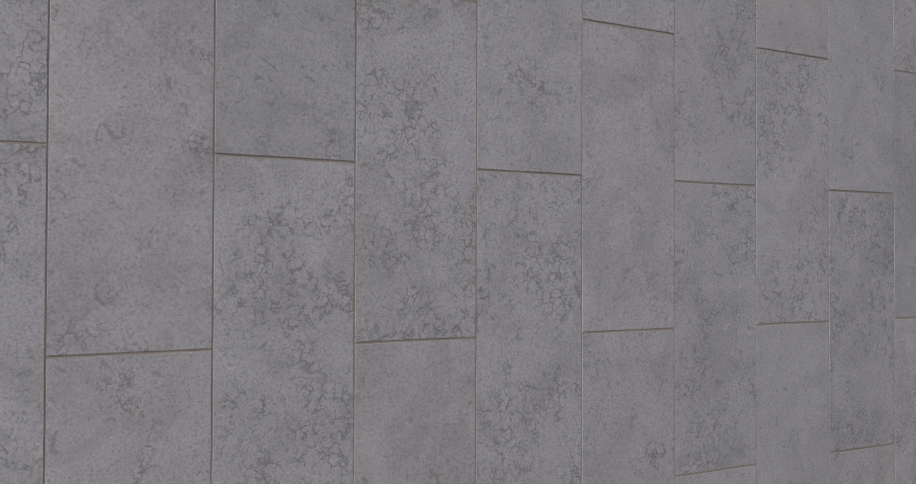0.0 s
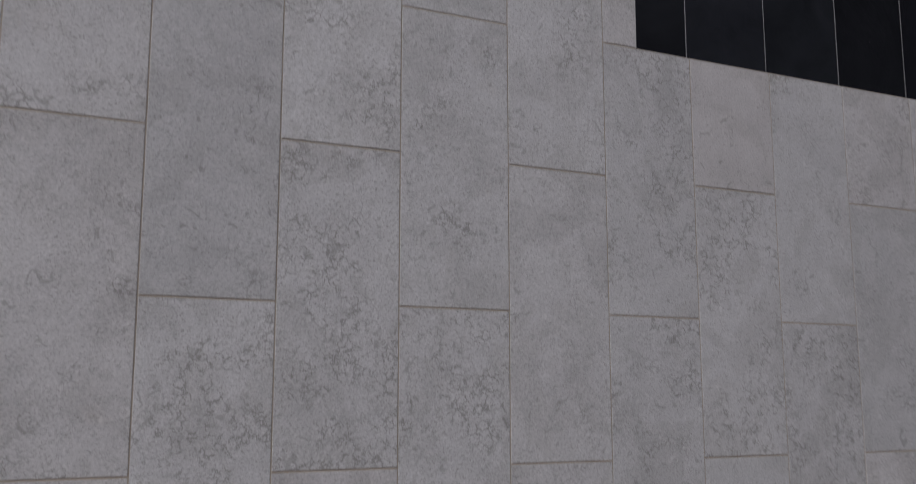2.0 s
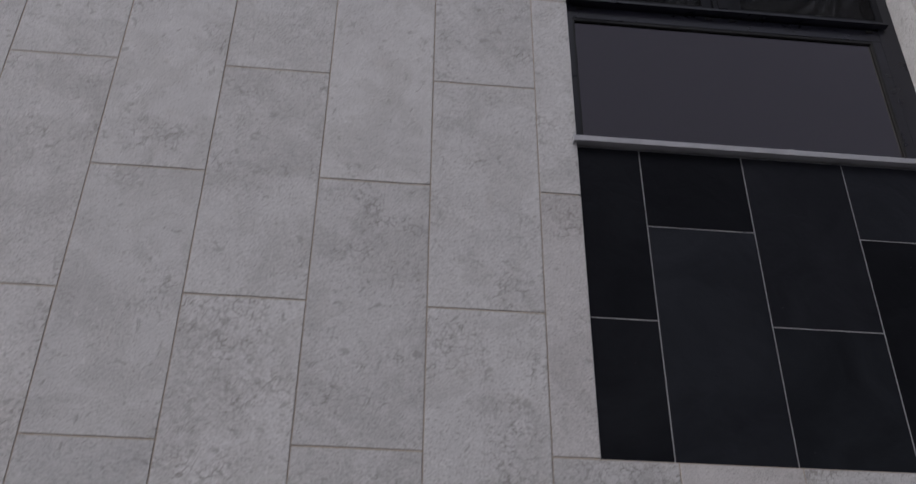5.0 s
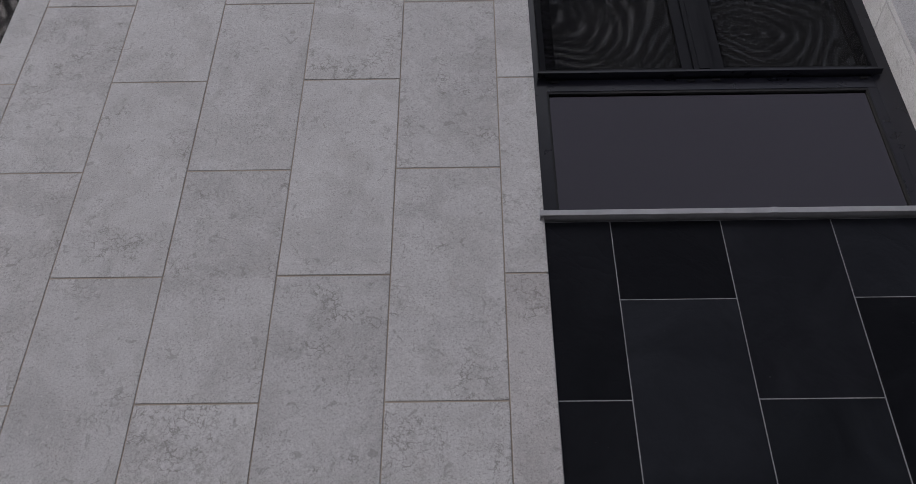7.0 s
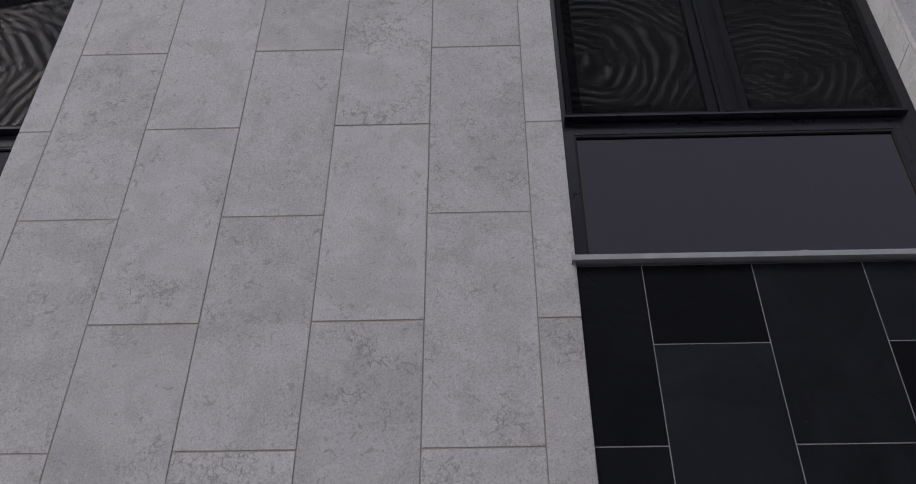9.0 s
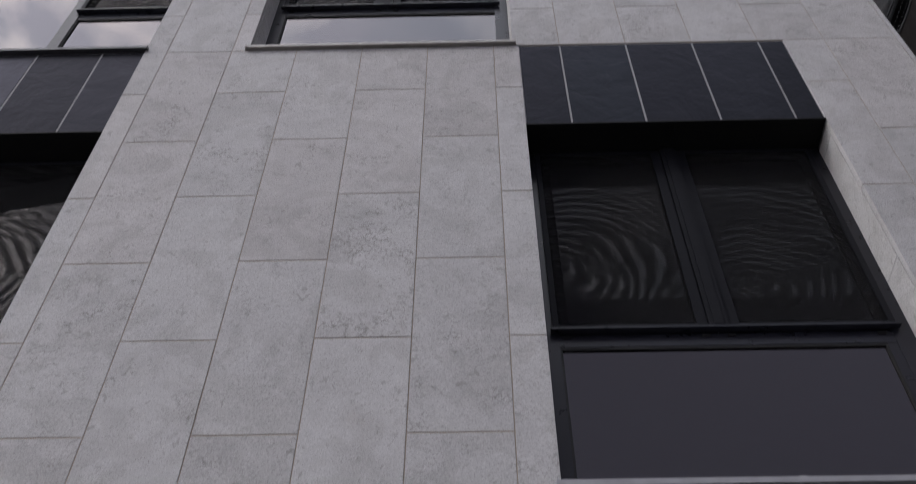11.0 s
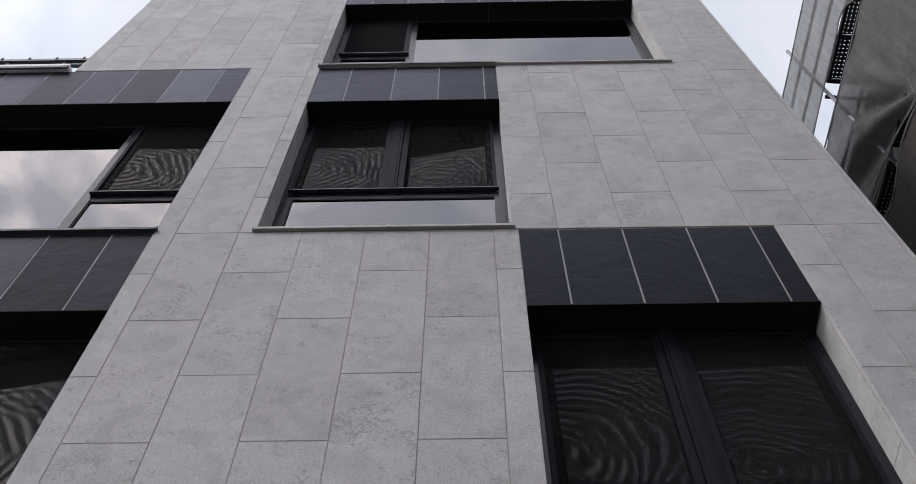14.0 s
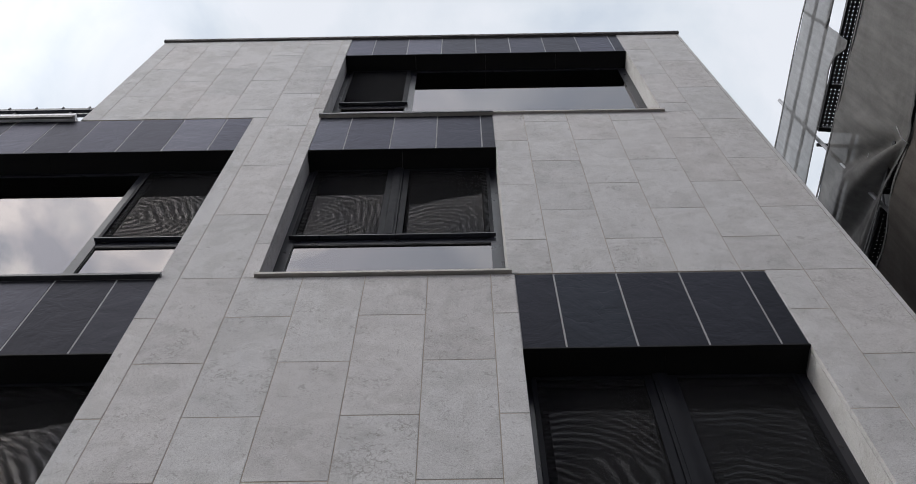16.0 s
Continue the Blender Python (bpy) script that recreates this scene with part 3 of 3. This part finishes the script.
for i in range(7):
    x = TERRACE_X - 0.08 - 0.265 * i
    box_part("rail_clip", (x, x + 0.014, 0.012, 0.03, TERRACE_Z + 0.44, TERRACE_Z + 0.482), ALU, terrace)

# ---- windows ----
def bars(bm, x0, x1, z0, z1, y0, y1, l, r, t, b):
    """A frame of four bars, butted."""
    add_box(bm, x0, x0 + l, y0, y1, z0, z1)
    add_box(bm, x1 - r, x1, y0, y1, z0, z1)
    add_box(bm, x0 + l, x1 - r, y0, y1, z1 - t, z1)
    add_box(bm, x0 + l, x1 - r, y0, y1, z0, z0 + b)


def pane(parent, x0, x1, z0, z1, y, yaw=0.0):
    bm = bmesh.new()
    add_box(bm, x0, x1, y, y + 0.006, z0, z1)
    ob = part("pane", bm, GLASS, parent)
    if yaw:
        pivot = Matrix.Translation((x1, y, 0))
        ob.matrix_basis = pivot @ pose(0, 0, 0, 0, 0, yaw) @ pivot.inverted()
    return ob


def sash(parent, x0, x1, z0, z1, yaw=0.0):
    y = DEPTH - 0.002
    bm = bmesh.new()
    bars(bm, x0, x1, z0, z1, y, y + 0.07, 0.048, 0.048, 0.05, 0.045)
    s = part("sash", bm, ALU, parent)
    bm = bmesh.new()
    bars(bm, x0 + 0.048, x1 - 0.048, z0 + 0.045, z1 - 0.05, y + 0.003, y + 0.06, 0.012, 0.012, 0.012, 0.010)
    part("glazing_bead", bm, RUBBER, s)
    pane(s, x0 + 0.049, x1 - 0.049, z0 + 0.046, z1 - 0.051, y + 0.010, yaw)
    return s


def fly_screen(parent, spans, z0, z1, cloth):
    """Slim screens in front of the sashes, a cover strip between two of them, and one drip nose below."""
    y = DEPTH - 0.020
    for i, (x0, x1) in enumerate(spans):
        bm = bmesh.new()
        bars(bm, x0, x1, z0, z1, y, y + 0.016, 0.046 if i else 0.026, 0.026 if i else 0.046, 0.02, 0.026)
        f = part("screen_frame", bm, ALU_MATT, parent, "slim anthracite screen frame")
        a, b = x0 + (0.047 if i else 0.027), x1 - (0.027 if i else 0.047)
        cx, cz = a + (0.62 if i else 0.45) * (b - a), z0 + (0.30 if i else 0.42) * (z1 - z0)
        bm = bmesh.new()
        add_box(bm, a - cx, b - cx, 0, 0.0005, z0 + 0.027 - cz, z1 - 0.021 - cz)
        g = part("insect_screen", bm, cloth, f, "fine dark insect gauze with painted-in moire")
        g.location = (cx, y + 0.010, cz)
    for (_, xa), (xb, _) in zip(spans, spans[1:]):
        bm = bmesh.new()
        add_box(bm, xa + 0.004, xb - 0.004, y - 0.012, y + 0.018, z0 + 0.002, z1)
        add_box(bm, xa + 0.024, xb - 0.024, y - 0.018, y - 0.0125, z0 + 0.003, z1 - 0.001)
        part("mullion_strip", bm, ALU_MATT, parent, "anthracite cover strip between the sashes")
    bm = bmesh.new()
    add_box(bm, spans[0][0] - 0.012, spans[-1][1] + 0.012, y - 0.016, y + 0.014, z0 - 0.012, z0 - 0.0005)
    part("drip_nose", bm, ALU, parent)


def drain_cap(parent, x, z, y):
    bm = bmesh.new()
    add_box(bm, x - 0.018, x + 0.018, y - 0.008, y, z - 0.006, z + 0.006)
    bmesh.ops.bevel(bm, geom=bm.edges[:], offset=0.002, segments=1, affect="EDGES")
    part("drain_cap", bm, RUBBER, parent)


def window(name, label, fixed_side="", cloth=None, sill_mat=None, sill_label="", sill_x=None, yaw=0.0):
    """fixed_side: '' two sashes over a fixed light; 'left'/'right' a full-height pane on that side of one sash."""
    x0, x1, z0, z1 = WINDOWS[name]
    w = new(name)
    tagged(w, label, "window", kind="structure")
    y = DEPTH
    zt = z0 + 0.962                                   # underside of the sashes
    fl = 0.072
    top = z1 + 0.01
    bm = bmesh.new()
    bars(bm, x0 - 0.015, x1 + 0.015, z0 - 0.02, top, y, y + 0.09, fl + 0.015, fl + 0.03, 0.06, 0.05)
    if fixed_side == "right":
        a, b = x0, x0 + 0.815
        add_box(bm, b - 0.075, b, y - 0.004, y + 0.09, z0 + 0.03, top - 0.06)
        sashes = [(a + fl + 0.002, b - 0.077)]
        fixed = (b, x1 - 0.015 - fl + 0.032)
        low = (a + fl, b - 0.075)
    elif fixed_side == "left":
        a, b = x1 - 0.825, x1
        add_box(bm, a, a + 0.075, y - 0.004, y + 0.09, z0 + 0.03, top - 0.06)
        sashes = [(a + 0.077, b - fl - 0.002)]
        fixed = (x0 + fl, a)
        low = (a + 0.075, b - fl)
    else:
        m = (x0 + x1) / 2 - 0.03
        sashes = [(x0 + fl - 0.012, m - 0.001), (m + 0.001, x1 - fl - 0.002)]
        fixed = None
        low = (x0 + fl, x1 - fl)
    add_box(bm, low[0] - 0.001, low[1] + 0.001, y + 0.0015, y + 0.09, zt - 0.085, zt - 0.015)
    # added bar: stands in for the right reveal's dark reflection in the pane
    if name == "window_1":
        add_box(bm, low[1] - 0.056, low[1] + 0.001, y + 0.002, y + 0.09, z0 + 0.029, zt - 0.086)
        low = (low[0], low[1] - 0.056)
    f = part("window_frame", bm, ALU, w, "anthracite aluminium frame")
    bm = bmesh.new()
    add_box(bm, low[0], low[1], y + 0.02, y + 0.08, zt - 0.015, zt + 0.004)
    part("gasket", bm, RUBBER, f)
    bm = bmesh.new()
    bars(bm, low[0], low[1], z0 + 0.03, zt - 0.085, y + 0.004, y + 0.05, 0.010, 0.010, 0.014, 0.01)
    part("glazing_bead", bm, RUBBER, f)
    for i, (a, b) in enumerate(sashes):
        sash(w, a, b, zt, z1 - 0.03, yaw if i == len(sashes) - 1 else 0.0)
        drain_cap(f, a + 0.05, zt - 0.030, y + 0.001)
        drain_cap(f, b - 0.06, zt - 0.030, y + 0.001)
    spans = [(sashes[0][0] - 0.012, sashes[0][1] + 0.012)]
    if len(sashes) == 2:
        spans = [(sashes[0][0] - 0.012, sashes[0][1] - 0.045), (sashes[1][0] + 0.045, sashes[1][1] + 0.012)]
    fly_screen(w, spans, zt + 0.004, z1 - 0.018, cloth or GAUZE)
    pane(w, low[0], low[1], z0 + 0.031, zt - 0.086, y + 0.014)
    if fixed:
        pane(w, fixed[0], fixed[1], z0 + 0.031, top - 0.061, y + 0.006)
    # soffit sheet with its front trim
    bm = bmesh.new()
    n = max(2, round((x1 - x0) / 0.8))
    for i in range(n):
        a = x0 + (x1 - x0) * i / n
        b = x0 + (x1 - x0) * (i + 1) / n
        add_box(bm, a + 0.0015, b - 0.0015, 0.022, y - 0.001, z1 - 0.001, z1 + 0.012)
    part("soffit", bm, ALU_BLACK, w, "black soffit sheet")
    box_part("soffit_trim", (x0 + 0.002, x1 - 0.002, -0.004, 0.021, z1 - 0.014, z1 - 0.001), ALU_BLACK, w, "", 0.002)
    # reveal slabs
    for side in (0, 1):
        z = z0
        k = 0
        while z < z1 - 0.02:
            zz = min((J(math.ceil((z - ROW0) / ROW + 0.02)) if k == 0 else z + 2 * ROW), z1 - 0.016)
            xa, xb = (x0 - 0.018, x0) if side == 0 else (x1, x1 + 0.018)
            bm = bmesh.new()
            add_box(bm, xa, xb, 0.0345, y - 0.001, z + 0.003, zz - 0.002)
            part("reveal_slab", bm, STONE, w)
            z, k = zz, k + 1
    # sill
    sx0, sx1 = sill_x or (x0 - 0.012, x1 + 0.012)
    bm = bmesh.new()
    add_box(bm, sx0, sx1, -0.024, y + 0.002, z0 - 0.008, z0 + 0.002)
    add_box(bm, sx0, sx1, -0.028, -0.0245, z0 - 0.020, z0 + 0.004)
    part("window_sill", bm, sill_mat or SILL_METAL, w, sill_label or "grey metal window sill")
    mid = sx0 + 0.52 * (sx1 - sx0)
    box_part("sill_joint", (mid - 0.012, mid + 0.012, -0.0305, -0.0282, z0 - 0.021, z0 + 0.005), sill_mat or SILL_METAL, w)
    for e in (sx0 - 0.006, sx1):
        box_part("sill_end", (e, e + 0.006, -0.030, 0.01, z0 - 0.022, z0 + 0.008), sill_mat or SILL_METAL, w)
    return w


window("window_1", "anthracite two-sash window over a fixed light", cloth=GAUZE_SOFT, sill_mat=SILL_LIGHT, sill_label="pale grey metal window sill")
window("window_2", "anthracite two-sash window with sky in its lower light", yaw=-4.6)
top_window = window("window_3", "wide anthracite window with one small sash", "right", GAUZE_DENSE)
box_part("sill_cover", (0.486, 2.120, -0.0355, -0.0306, 10.540, 10.572), SILL_DARK, top_window, "dark sill edge over the slate")
window("window_4", "wide anthracite window beside the slate field", "left", None, SILL_DARK, "dark metal window sill", yaw=-5.0)
window("window_5", "wide anthracite window mirroring clouds", "left", None, SILL_DARK, "dark metal window sill")

# ---- the neighbour's scaffold: its face crosses the front's line at x = 6.3, four degrees off square ----
SX = 6.3
TURN = Matrix.Translation((SX - 0.02, 0, 0)) @ pose(0, 0, 0, 0, 0, 4.2) @ Matrix.Translation((0.02 - SX, 0, 0))
neighbour = new("neighbour_house")
tagged(neighbour, "near-black house under repair behind a scaffold", "house", kind="structure").matrix_basis = TURN
# near-black and high enough to close the dark gap between the nets
box_part("wall", (7.45, 7.75, -2.75, 9.0, 0.0, 14.4), SHADE_PLASTER, neighbour)
box_part("roof", (7.40, 16.0, -2.80, 9.0, 14.41, 14.5), CONCRETE, neighbour)

scaffold = new("scaffold")
tagged(scaffold, "galvanised tube scaffold with perforated steel decks", "scaffold").matrix_basis = TURN
POST_Y = (-2.87, -0.80, 1.28, 3.36, 5.43)
for yy in POST_Y:
    for xx, topz in ((SX + 0.04, 14.88), (SX + 0.78, 14.8)):
        bm = bmesh.new()
        add_tube(bm, (xx, yy, 0.0), (xx, yy, topz), 0.024)
        part("post", bm, STEEL, scaffold, smooth=True)
    # transoms take the near-black steel, backlit shade being in its colour
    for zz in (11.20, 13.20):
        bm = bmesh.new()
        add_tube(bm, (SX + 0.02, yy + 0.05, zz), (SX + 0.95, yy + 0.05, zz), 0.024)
        part("transom", bm, STEEL_BACKLIT, scaffold, smooth=True)
for zz in (9.42, 9.95, 11.9, 12.42, 13.92, 14.42):
    bm = bmesh.new()
    add_tube(bm, (SX + 0.10, -2.9, zz), (SX + 0.10, 5.6, zz), 0.022)
    part("guard_rail", bm, STEEL, scaffold, smooth=True)
for y0, y1, z0, z1 in ((1.32, 3.40, 11.4, 13.3), (-2.77, -0.70, 11.4, 13.3), (1.32, 2.3, 13.3, 12.3)):
    bm = bmesh.new()
    add_tube(bm, (SX + 0.80, y0, z0), (SX + 0.80, y1, z1), 0.022)
    part("brace", bm, STEEL, scaffold, smooth=True)


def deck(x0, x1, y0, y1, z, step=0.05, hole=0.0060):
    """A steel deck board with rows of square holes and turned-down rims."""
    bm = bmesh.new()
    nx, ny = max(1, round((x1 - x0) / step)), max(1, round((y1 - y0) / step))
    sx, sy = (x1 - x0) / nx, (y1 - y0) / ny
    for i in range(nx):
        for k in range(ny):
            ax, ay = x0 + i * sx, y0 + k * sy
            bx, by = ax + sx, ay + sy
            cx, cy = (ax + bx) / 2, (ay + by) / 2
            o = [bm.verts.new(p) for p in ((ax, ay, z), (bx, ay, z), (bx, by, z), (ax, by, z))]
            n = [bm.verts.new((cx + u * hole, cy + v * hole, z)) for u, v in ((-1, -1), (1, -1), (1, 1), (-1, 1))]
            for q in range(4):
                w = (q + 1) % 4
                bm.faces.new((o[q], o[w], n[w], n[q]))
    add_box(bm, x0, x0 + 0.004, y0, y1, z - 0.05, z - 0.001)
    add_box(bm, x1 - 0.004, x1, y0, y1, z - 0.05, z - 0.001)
    return part("deck", bm, STEEL_BACKLIT, scaffold, "dark perforated steel deck")


for z in (9.30, 11.30, 13.30):
    for y0, y1 in ((-2.80, -1.45), (-1.40, 0.575), (0.625, 1.125), (1.36, 3.30)):
        if z > 13 and y0 > 1:
            deck(SX + 0.50, SX + 0.80, 1.58, 1.83, z)
            continue
        deck(SX + 0.055, SX + 0.355, y0, y1, z)
        deck(SX + 0.358, SX + 0.745, y0, y1, z)
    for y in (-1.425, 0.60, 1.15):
        box_part("deck_end", (SX + 0.02, SX + 0.78, y - 0.0245, y + 0.0245, z - 0.05, z - 0.004), STEEL_BACKLIT, scaffold)
    box_part("deck_edge", (SX + 0.02, SX + 0.053, -2.80, 1.12, z - 0.05, z + 0.002), STEEL_BACKLIT, scaffold)


def net(label, y0, y1, upper, lower, bulge, material, n=70, m=36, seed=0.0):
    """A hanging net sheet: upper(y) and lower(y) are its hems, bulge(y, z) pushes it out."""
    bm = bmesh.new()
    grid = []
    for i in range(n + 1):
        y = y0 + (y1 - y0) * i / n
        za, zb = lower(y), upper(y)
        row = []
        for k in range(m + 1):
            z = za + (zb - za) * k / m
            fold = 0.022 * noise.noise(Vector((y * 2.1 + seed, z * 0.9, seed))) + 0.008 * noise.noise(Vector((y * 7.0, z * 2.6 + seed, 3.0)))
            row.append(bm.verts.new((SX - 0.02 + fold - bulge(y, z), y + 0.02 * noise.noise(Vector((z * 3.0, seed, y))), z)))
        grid.append(row)
    for i in range(n):
        for k in range(m):
            bm.faces.new((grid[i][k], grid[i + 1][k], grid[i + 1][k + 1], grid[i][k + 1]))
    sheet = tagged(part("scaffold_net", bm, material, smooth=True), label, "debris net", "nets on the scaffold")
    sheet.matrix_basis = TURN
    for name, edge in (("top_hem", upper), ("bottom_hem", lower)):
        bm = bmesh.new()
        rim = [y0 + (y1 - y0) * i / n for i in range(n + 1)]
        prev = None
        for y in rim:
            x = SX - 0.028 - bulge(y, edge(y))
            z = edge(y)
            ring = [bm.verts.new(p) for p in ((x - 0.003, y, z - 0.018), (x + 0.003, y, z - 0.018), (x + 0.003, y, z + 0.018), (x - 0.003, y, z + 0.018))]
            if prev:
                for q in range(4):
                    w = (q + 1) % 4
                    bm.faces.new((prev[q], ring[q], ring[w], prev[w]))
            prev = ring
        part(name, bm, HEM, sheet, "stitched darker hem")
    return sheet


def near(y, at, wide):
    return math.exp(-((y - at) / wide) ** 2)


TIE = (0.48, 10.93)


def pulled(y, z):
    """Creases running from the tie up to the far end of the sheet."""
    dy, dz = y - TIE[0], z - TIE[1]
    a = math.atan2(dz, dy + 0.05)
    r = math.hypot(dy, dz)
    taut = min(1.0, max(0.0, (12.74 - z) / 0.7))
    return (0.11 * math.cos((a - 0.8) * 11.0) * near(a, 0.8, 0.5) + 0.018 * math.cos(a * 27.0)) * min(1.0, r * 1.6) * taut * (1.0 if dy > -0.4 else 0.3)


net("pale grey translucent net above the top deck, corner drooping", -0.06, 5.2,
    lambda y: 14.50 + 0.015 * math.sin(3 * y), lambda y: 13.20 - 0.44 * near(y, -0.02, 0.17) + 0.04 * near(y, 0.42, 0.12) - 0.05 * max(0.0, y - 1.3),
    lambda y, z: 0.05 * near(y, 0.0, 0.25) * near(z, 12.8, 0.4) + (0.030 * math.sin(9 * y + 3.5 * z) * math.sin(2.3 * z + y) + 0.010 * math.sin(21 * y - 5 * z)) * max(0.0, math.sin(math.pi * min(1.0, max(0.0, (z - 13.2) / 1.3)))), NET_PALE, seed=1.3)
net("pale grey translucent net with a frayed hem above the top deck", -2.9, -0.02,
    lambda y: 14.50 + 0.02 * math.sin(y * 7), lambda y: 13.61 + 0.03 * math.sin(y * 9 + 1), lambda y, z: 0.0, NET_PALE, seed=4.1)
net("grey net sheet with creases pulled to a tie", -2.9, 5.2,
    lambda y: 12.74, lambda y: 10.92 + 0.26 * max(0.0, y - 0.5) ** 0.9 - 0.10 * max(0.0, y - 1.0) - 0.25 * min(0.0, y - 0.40) * near(y, 0.0, 0.6),
    pulled, NET, n=150, m=50, seed=7.7)
net("grey-brown lower net sheet", -2.9, 5.2,
    lambda y: 10.90 + 0.02 * math.sin(3 * y), lambda y: 8.9, lambda y, z: 0.03 * math.sin(z * 2 + y * 5), NET_BROWN, n=110, m=40, seed=2.2)
net("grey-brown lower net sheet", -2.9, 5.2, lambda y: 8.85, lambda y: 5.6, lambda y, z: 0.02 * math.sin(y * 4), NET_BROWN, n=80, m=30, seed=9.4)

# cable ties that gather the creased sheet
bm = bmesh.new()
add_tube(bm, (SX - 0.07, 0.46, 10.96), (SX + 0.08, 0.55, 10.86), 0.006, 6)
add_tube(bm, (SX - 0.07, 0.46, 10.96), (SX - 0.12, 0.36, 11.02), 0.003, 6)
tagged(part("cable_tie", bm, COPING), "pale plastic tie gathering the grey net", "cable tie").matrix_basis = TURN

# ---- cladding, slab by slab ----
GAP, BED = 0.0024, 0.0036                  # half of an upright joint, of a bed joint
RIMS = {x for st in STACKS[:4] for x in st[:2]}
shared = {}
rng = random.Random(11)
# slabs picked out by column and course: tone, how shelly, how warm
PICKED = {
    (1, 1): (0.87, 0.1, 0.0), (2, 0): (0.99, 1.0, 0.0), (1, -1): (1.0, 0.9, 0.0), (3, -1): (1.0, 0.9, 0.0), (6, 0): (1.03, 0.9, 0.0), (6, 2): (0.97, 0.0, 0.5),
    (7, -1): (0.99, 1.0, 0.0), (0, 0): (0.95, 0.4, 0.2), (4, 0): (1.0, 0.2, 0.1), (5, -1): (0.98, 0.7, 0.0), (5, 1): (0.97, 1.0, 0.0), (2, 2): (1.03, 0.75, 0.0),
    (4, 2): (1.02, 0.8, 0.0), (1, 3): (0.96, 0.2, 0.0), (0, 4): (0.96, 0.5, 0.1), (4, 4): (1.0, 0.2, 0.0), (0, 2): (1.0, 0.6, 0.1), (3, 1): (0.98, 0.5, 0.0),
    (2, 4): (0.99, 0.6, 0.0), (2, 6): (0.97, 0.4, 0.0), (3, 3): (0.95, 0.4, 0.0), (3, 5): (1.02, 0.1, 0.0), (0, 6): (0.97, 0.3, 0.0), (1, 5): (1.0, 0.5, 0.0), (4, 6): (0.98, 0.4, 0.0),
}


def plate(name, x0, x1, z0, z1, y, thick, material, parent, b):
    w, h = round(x1 - x0, 4), round(z1 - z0, 4)
    key = (name, w, h)
    if key not in shared:
        bm = bmesh.new()
        add_slab(bm, 0, w, 0, thick, 0, h, b)
        me = bpy.data.meshes.new(name)
        bm.normal_update()
        bm.to_mesh(me)
        bm.free()
        me.materials.append(material)
        shared[key] = me
    ob = new(name, shared[key])
    ob.location = (x0, y, z0)
    ob.parent = parent
    return ob


for c in range(math.floor(LEFT / COL), math.ceil(RIGHT / COL)):
    if c == 11:
        continue
    x0, x1 = max(LEFT, c * COL), (c + 1) * COL
    if c == 10:
        x1 = RIGHT
    for j in range(-4, 28):
        if (c + j) % 2:
            continue
        pieces = [(x0, x1, max(0.0, J(j)), min(TOP, J(j + 2)))]
        if pieces[0][3] - pieces[0][2] < 0.02:
            continue
        for s in STACKS:
            pieces = minus_bands(pieces, s)
        for a, b, lo, hi in merged(pieces):
            if b - a < 0.03 or hi - lo < 0.03:
                continue
            ga = 0.0003 if a in RIMS else GAP
            gb = 0.0003 if b in RIMS else GAP
            slab = plate("limestone_slab", a + ga, b - gb, lo + BED, hi - BED, rng.uniform(-0.0005, 0.0005), 0.030, STONE, front, 0.0009)
            tone, shelly, warm = PICKED.get((c, j), (rng.choice((0.93, 0.97, 0.98, 1.0, 1.0, 1.01, 1.02, 1.03)), 0.85 * rng.random() ** 2, rng.choice((0.0, 0.0, 0.1, 0.3))))
            slab.color = (tone, 1 - shelly, 1 - warm, 1)

for key, (x0, x1, z0, z1) in SLATES.items():
    off = -0.010 if key.startswith("under") else 0.018 if key == "over_5" else 0.0
    for c in range(math.floor(x0 / COL), math.ceil(x1 / COL)):
        a, b = max(x0, c * COL + off), min(x1, (c + 1) * COL + off)
        if b - a < 0.02:
            continue
        cuts = [z0, z1]
        if key.startswith("under"):
            cuts = [z0, J(4) if c % 2 else J(5) - 0.115, z1]
        for lo, hi in zip(cuts, cuts[1:]):
            g = 0.0014 if key.startswith("under") else 0.0050
            plate("slate_panel", a + g, b - g, lo + min(g, 0.004), hi - min(g, 0.004), 0.005 + rng.uniform(-0.0005, 0.0005), 0.010, SLATE, front, 0.0015)
